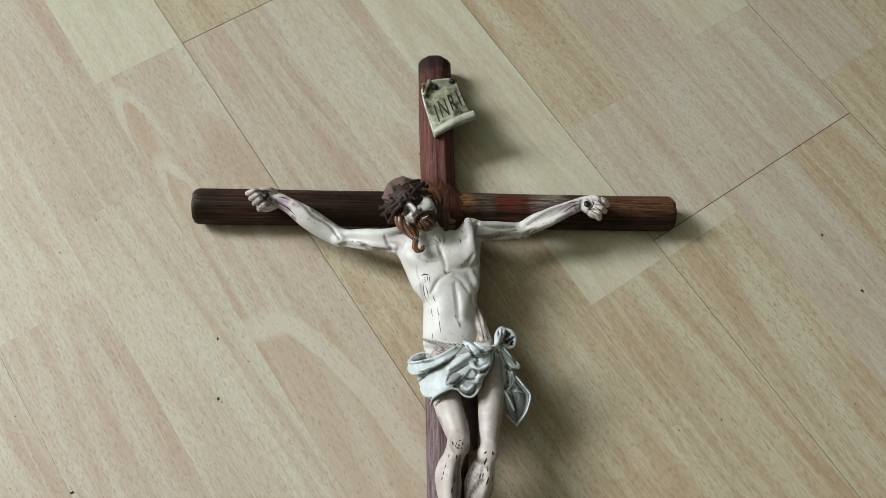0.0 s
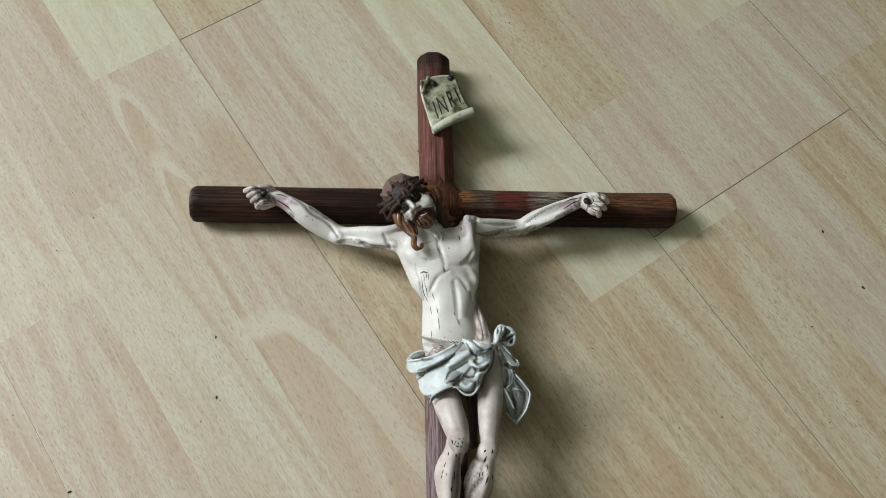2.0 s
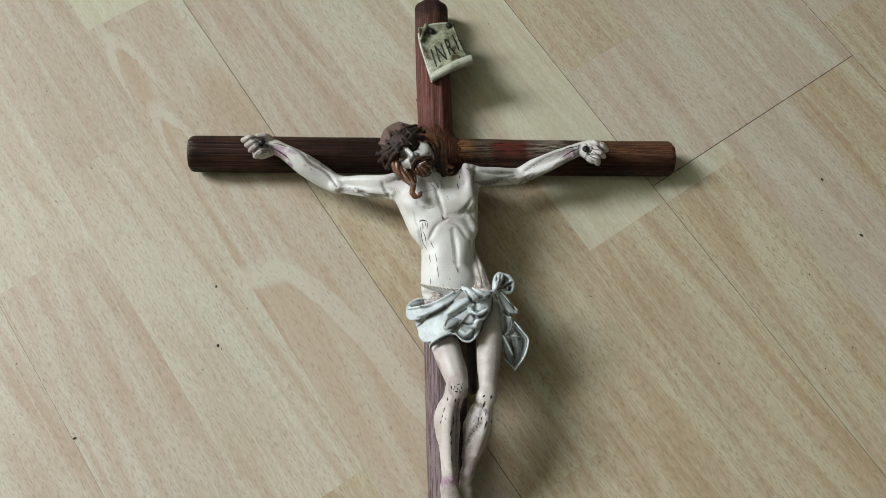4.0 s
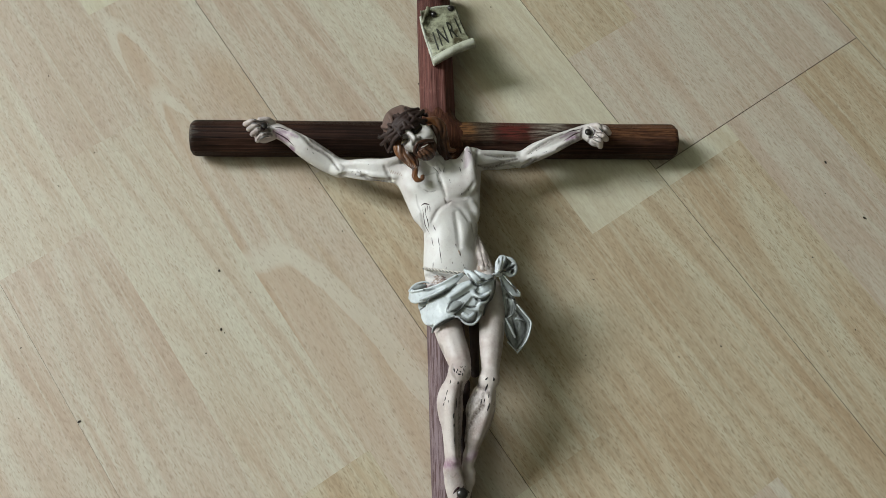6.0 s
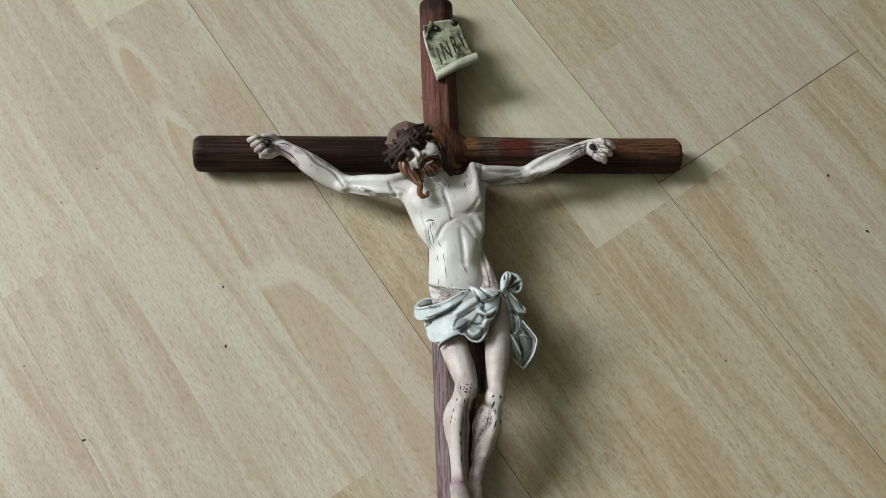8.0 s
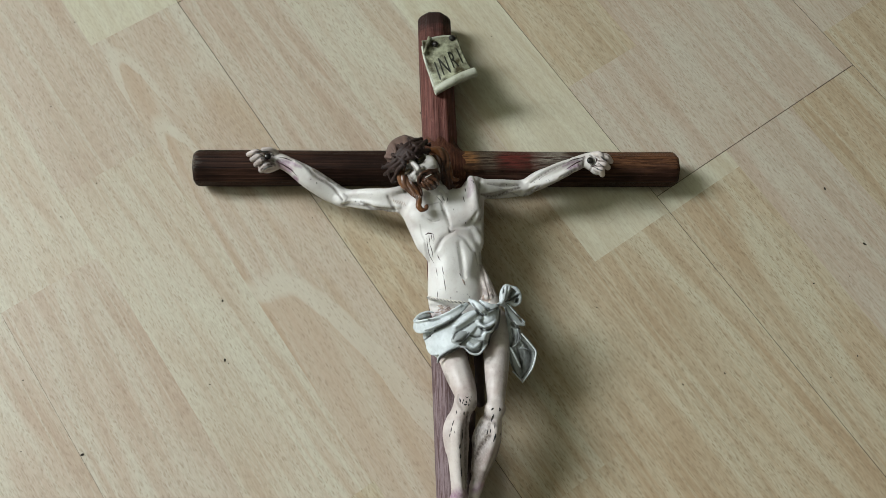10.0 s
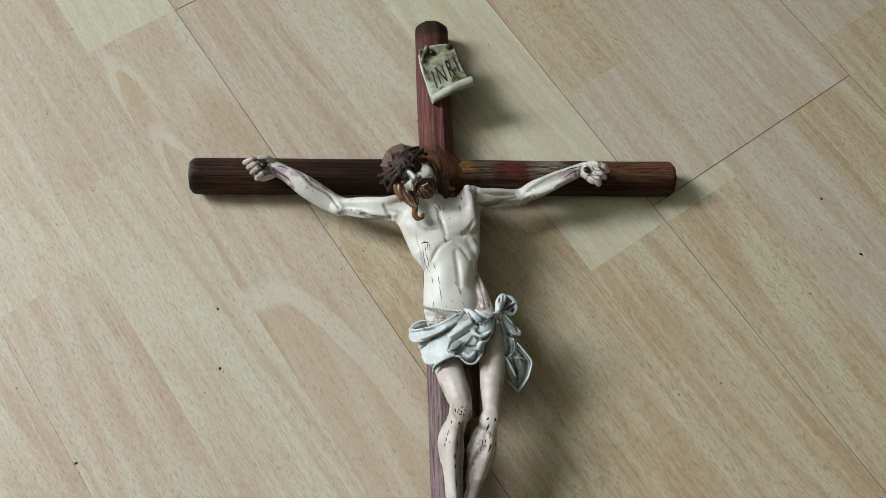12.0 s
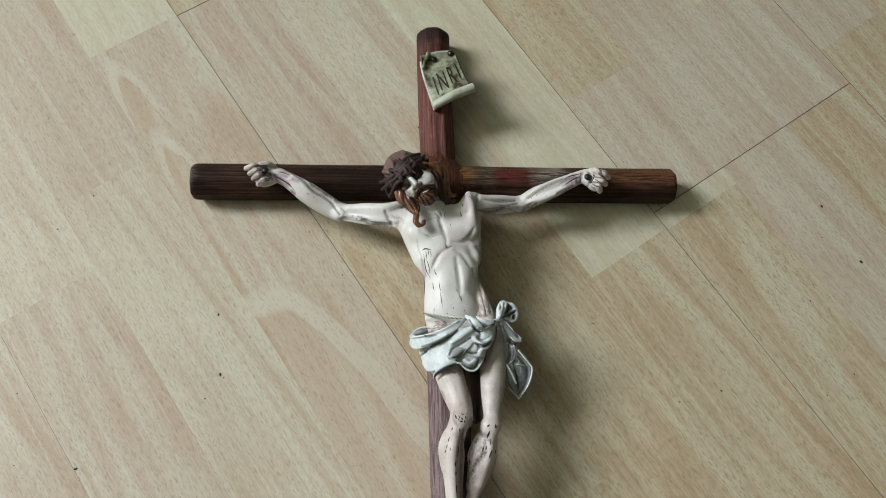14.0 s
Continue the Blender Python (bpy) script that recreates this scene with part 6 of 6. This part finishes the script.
def crumb(x, y, size, long=1.7):
    size *= 0.72
    bm = bmesh.new()
    bmesh.ops.create_icosphere(bm, subdivisions=2, radius=1)
    a = rng.uniform(0, math.pi)
    for v in bm.verts:
        k = 1 + 0.45 * noise.noise(v.co * 1.7 + Vector((x * 900, y * 900, 0)))
        p = Vector((v.co.x * long * k, v.co.y * k, v.co.z * 0.6 * k)) * size
        v.co = Matrix.Rotation(a, 3, "Z") @ p
    me = bpy.data.meshes.new("crumb")
    bm.to_mesh(me)
    bm.free()
    me.materials.append(DIRT)
    ob = new("crumb", me)
    ob.location = (x, y, size * 0.45)
    tagged(ob, "tiny dark crumb of dirt on the laminate floor", "crumb", "crumbs on the floor")


crumb(0.0586, 0.1588, 0.00054)
crumb(-0.2540, 0.0529, 0.00045)
crumb(-0.2460, 0.1184, 0.00045)
crumb(-0.1346, -0.0815, 0.00072)
crumb(-0.1311, -0.1189, 0.00081)
crumb(-0.1289, -0.1210, 0.00040)
crumb(-0.2189, -0.0022, 0.00045)
crumb(-0.2346, 0.0153, 0.00031)
crumb(0.2675, -0.0051, 0.00090)
crumb(0.2879, -0.0454, 0.00108)
crumb(0.2478, -0.0728, 0.00054)
crumb(0.2733, -0.0680, 0.00040)
crumb(0.2637, -0.0280, 0.00040)
crumb(0.1794, -0.1315, 0.00063)
crumb(0.1516, -0.1381, 0.00054)
crumb(0.0928, -0.1364, 0.00045)
crumb(0.1012, -0.0878, 0.00049)
crumb(0.0561, -0.0433, 0.00036)
crumb(0.0427, 0.1123, 0.00040)
crumb(-0.0090, 0.0507, 0.00054)
crumb(-0.1392, -0.1335, 0.00045)
crumb(-0.1146, -0.0958, 0.00036)
crumb(-0.0587, -0.0553, 0.00045)
crumb(-0.0254, -0.1124, 0.00031)
crumb(-0.2094, -0.1733, 0.00090)
crumb(-0.2483, -0.1295, 0.00045)
crumb(-0.2441, -0.1709, 0.00036)
crumb(0.2684, -0.1215, 0.00045)
crumb(0.2481, -0.1350, 0.00045)
crumb(-0.2386, -0.0254, 0.00045)
crumb(-0.0804, -0.0262, 0.00036)
crumb(-0.0450, -0.0433, 0.00040)
crumb(-0.0201, -0.1319, 0.00036)


def fibre(points, r=0.000045):
    v, f = tube([(x, y, 0.00012 + 0.0003 * (i % 2), r) for i, (x, y) in enumerate(points)], 6, 5, 1.0)
    tagged(new("fibre", mesh_of("fibre", v, f, [FIBRE])), "thin grey fibre lying on the laminate floor", "fibre", "fibres on the floor")


fibre([(-0.2190, -0.0022), (-0.2119, -0.0016), (-0.2006, 0.0002)])
fibre([(0.1251, -0.0229), (0.1415, -0.0202), (0.1579, -0.0187)])
fibre([(0.1027, -0.0264), (0.1130, -0.0311), (0.1220, -0.0233)])
fibre([(-0.2533, 0.1049), (-0.2574, 0.1172), (-0.2576, 0.1289)])
fibre([(-0.2219, 0.1045), (-0.2187, 0.0977), (-0.2242, 0.0926)])
fibre([(-0.0414, -0.0208), (-0.0438, -0.0308), (-0.0458, -0.0402)])
fibre([(0.1325, -0.0721), (0.1392, -0.0796), (0.1454, -0.0739)])
fibre([(-0.2271, -0.1136), (-0.2225, -0.1305), (-0.2186, -0.1437)])
fibre([(-0.2061, -0.1503), (-0.1993, -0.1477), (-0.1916, -0.1444)])
fibre([(0.2469, -0.0910), (0.2536, -0.0958), (0.2578, -0.0894)])
fibre([(0.2813, -0.0272), (0.2855, -0.0305), (0.2869, -0.0394)])
fibre([(0.2461, 0.0098), (0.2464, 0.0047), (0.2441, 0.0005)])

# ---------------------------------------------------------------- floor planks and their staves
GAP = 0.0001
LENGTH = 1.285


def joint_width(u):
    """Half the open joint between two rows; one row is pushed tight."""
    return 0.00002 if abs(u - EDGES[1]) < 1e-5 else GAP


def stave(parent, u0, u1, v0, v1, tone, edges):
    """One strip of a plank, flush with its neighbours; edges: which sides lie at a plank's joint and are eased."""
    lo, hi, left_gap, right_gap = v0, v1, edges[0], edges[1]
    a, b = u0 + (joint_width(u0) if left_gap else 0), u1 - (joint_width(u1) if right_gap else 0)
    lo, hi = lo + (1.6 * GAP if edges[2] else 0), hi - (1.6 * GAP if edges[3] else 0)
    e = 0.00009
    ia, ib = a + (min(e, 2 * joint_width(u0)) if left_gap else 0), b - (min(e, 2 * joint_width(u1)) if right_gap else 0)
    ilo, ihi = lo + (e if edges[2] else 0), hi - (e if edges[3] else 0)
    cu, cv = (a + b) / 2, (lo + hi) / 2
    verts = [(x - cu, y - cv, z) for x, y, z in (
        (a, lo, -0.0015), (b, lo, -0.0015), (b, hi, -0.0015), (a, hi, -0.0015), (a, lo, -e), (b, lo, -e), (b, hi, -e), (a, hi, -e),
        (ia, ilo, 0), (ib, ilo, 0), (ib, ihi, 0), (ia, ihi, 0))]
    faces = [(8, 9, 10, 11)]
    for k in range(4):
        n = (k + 1) % 4
        faces += [(k, n, 4 + n, 4 + k), (4 + k, 4 + n, 8 + n, 8 + k)]
    ob = child("stave", mesh_of("stave", verts, faces, [BEECH[tone], SEAM], [0] + [1] * 8, smooth=False), parent)
    ob.location = (cu, cv, 0)


def plank(u0, u1, v0, v1, strips):
    """A plank between joints; strips: for each of three strips the tones and ends of its staves from v0 up."""
    base = box_mesh("core", (u0 + GAP, v0 + GAP, -0.0085), (u1 - GAP, v1 - GAP, -0.0016), SEAM)
    ob = child("plank", base, floor)
    w = (u1 - u0) / 3
    for s, strip in enumerate(strips):
        at = v0
        for i, (end, tone) in enumerate(strip):
            last = i == len(strip) - 1
            stave(ob, u0 + s * w, u0 + (s + 1) * w, at, end, tone, (s == 0, s == 2, i == 0, last))
            at = end


tones = random.Random(21)


def fill(v0, v1):
    """Staves of chance lengths and tones between two ends."""
    out, at, last = [], v0, ""
    while at < v1 - 1e-6:
        end = min(v1, at + tones.uniform(0.24, 0.42))
        if v1 - end < 0.12:
            end = v1
        tone = tones.choice([q for q in ("pale", "pink", "tan") if q != last])
        out.append((end, tone))
        at, last = end, tone
    return out


def known(v0, v1, *ends):
    """Staves with known ends: chance ones from v0 to the first, then (end, tone) in turn, then chance ones to v1."""
    out = fill(v0, ends[0]) if ends[0] - v0 > 0.01 else []
    out += list(ends[1:])
    if v1 - out[-1][0] > 0.01:
        out += fill(out[-1][0], v1)
    return out


EDGES = (-0.3885, -0.1942, 0.0036, 0.1958, 0.3843, 0.5780)
# rows that come into view, by their joints
plank(EDGES[0], EDGES[1], -0.78, 0.505, [known(-0.78, 0.505, -0.60, (-0.30, "tan"), (0.05, "pale")), known(-0.78, 0.505, -0.52, (-0.20, "pink"), (0.10, "tan")),
                                         known(-0.78, 0.505, -0.47, (-0.12, "pink"), (0.2, "pale"))])
plank(EDGES[1], EDGES[2], -0.62, 0.665, [known(-0.62, 0.665, -0.45, (-0.138, "pink"), (0.16, "cream")), known(-0.62, 0.665, -0.349, (-0.088, "cream"), (0.26, "pink")),
                                         known(-0.62, 0.665, -0.42, (0.0005, "figured"), (0.3, "pale"))])
plank(EDGES[2], EDGES[3], -1.285, 0.0, [known(-1.285, 0.0, -0.64, (-0.42, "tan"), (-0.182, "tan"), (0.0, "pink")), known(-1.285, 0.0, -0.50, (-0.24, "tan"), (0.0, "cream")),
                                        known(-1.285, 0.0, -0.62, (-0.3155, "tan"), (0.0, "pale"))])
plank(EDGES[2], EDGES[3], 0.0, 1.10, [known(0, 1.10, 0.0, (0.2, "tan")), known(0, 1.10, 0.0, (0.15, "tan")), known(0, 1.10, 0.0, (0.28, "pink"))])
plank(EDGES[3], EDGES[4], -1.585, -0.3025, [known(-1.585, -0.3025, -0.66, (-0.317, "tan"), (-0.3025, "pale")), known(-1.585, -0.3025, -0.62, (-0.3025, "pink")),
                                           known(-1.585, -0.3025, -0.58, (-0.3025, "tan"))])
plank(EDGES[3], EDGES[4], -0.3025, 0.985, [known(-0.3025, 0.985, -0.3025, (-0.2035, "pink"), (0.1, "tan")), known(-0.3025, 0.985, -0.3025, (0.02, "pink")),
                                          known(-0.3025, 0.985, -0.3025, (-0.190, "pink"), (0.1, "pale"))])
plank(EDGES[4], EDGES[5], -1.0, 0.285, [known(-1.0, 0.285, -0.55, (-0.27, "tan"), (0.05, "pink")), known(-1.0, 0.285, -0.45, (-0.15, "tan")), known(-1.0, 0.285, -0.5, (-0.2, "tan"))])
# the rest of the floor, out to the walls
taken = {1: (-0.78, 0.505), 2: (-0.62, 0.665), 3: (-1.285, 1.10), 4: (-1.585, 0.985), 5: (-1.0, 0.285)}
for i in range(-15, 21):
    u0 = EDGES[i - 1] if 1 <= i <= 5 else (EDGES[0] + (i - 1) * 0.194 if i < 1 else EDGES[5] + (i - 6) * 0.194)
    u1 = EDGES[i] if 1 <= i <= 5 else u0 + 0.194
    if u1 < WEST or u0 > EAST:
        continue
    runs = []
    if i in taken:
        a, b = taken[i]
        runs = [(SOUTH, a) if a - LENGTH < SOUTH else (a - LENGTH, a), (b, NORTH)]
        if a - LENGTH > SOUTH:
            runs.append((SOUTH, a - LENGTH))
    else:
        at = SOUTH - tones.uniform(0.1, 1.1)
        while at < NORTH:
            runs.append((max(at, SOUTH), min(at + LENGTH, NORTH)))
            at += LENGTH
    for a, b in runs:
        if b - a < 0.02:
            continue
        w = box_mesh("plank", (u0 + GAP, a + GAP, -0.008), (u1 - GAP, b - GAP, 0.0), BEECH[tones.choice(["pink", "tan", "pale"])])
        child("plank", w, floor)
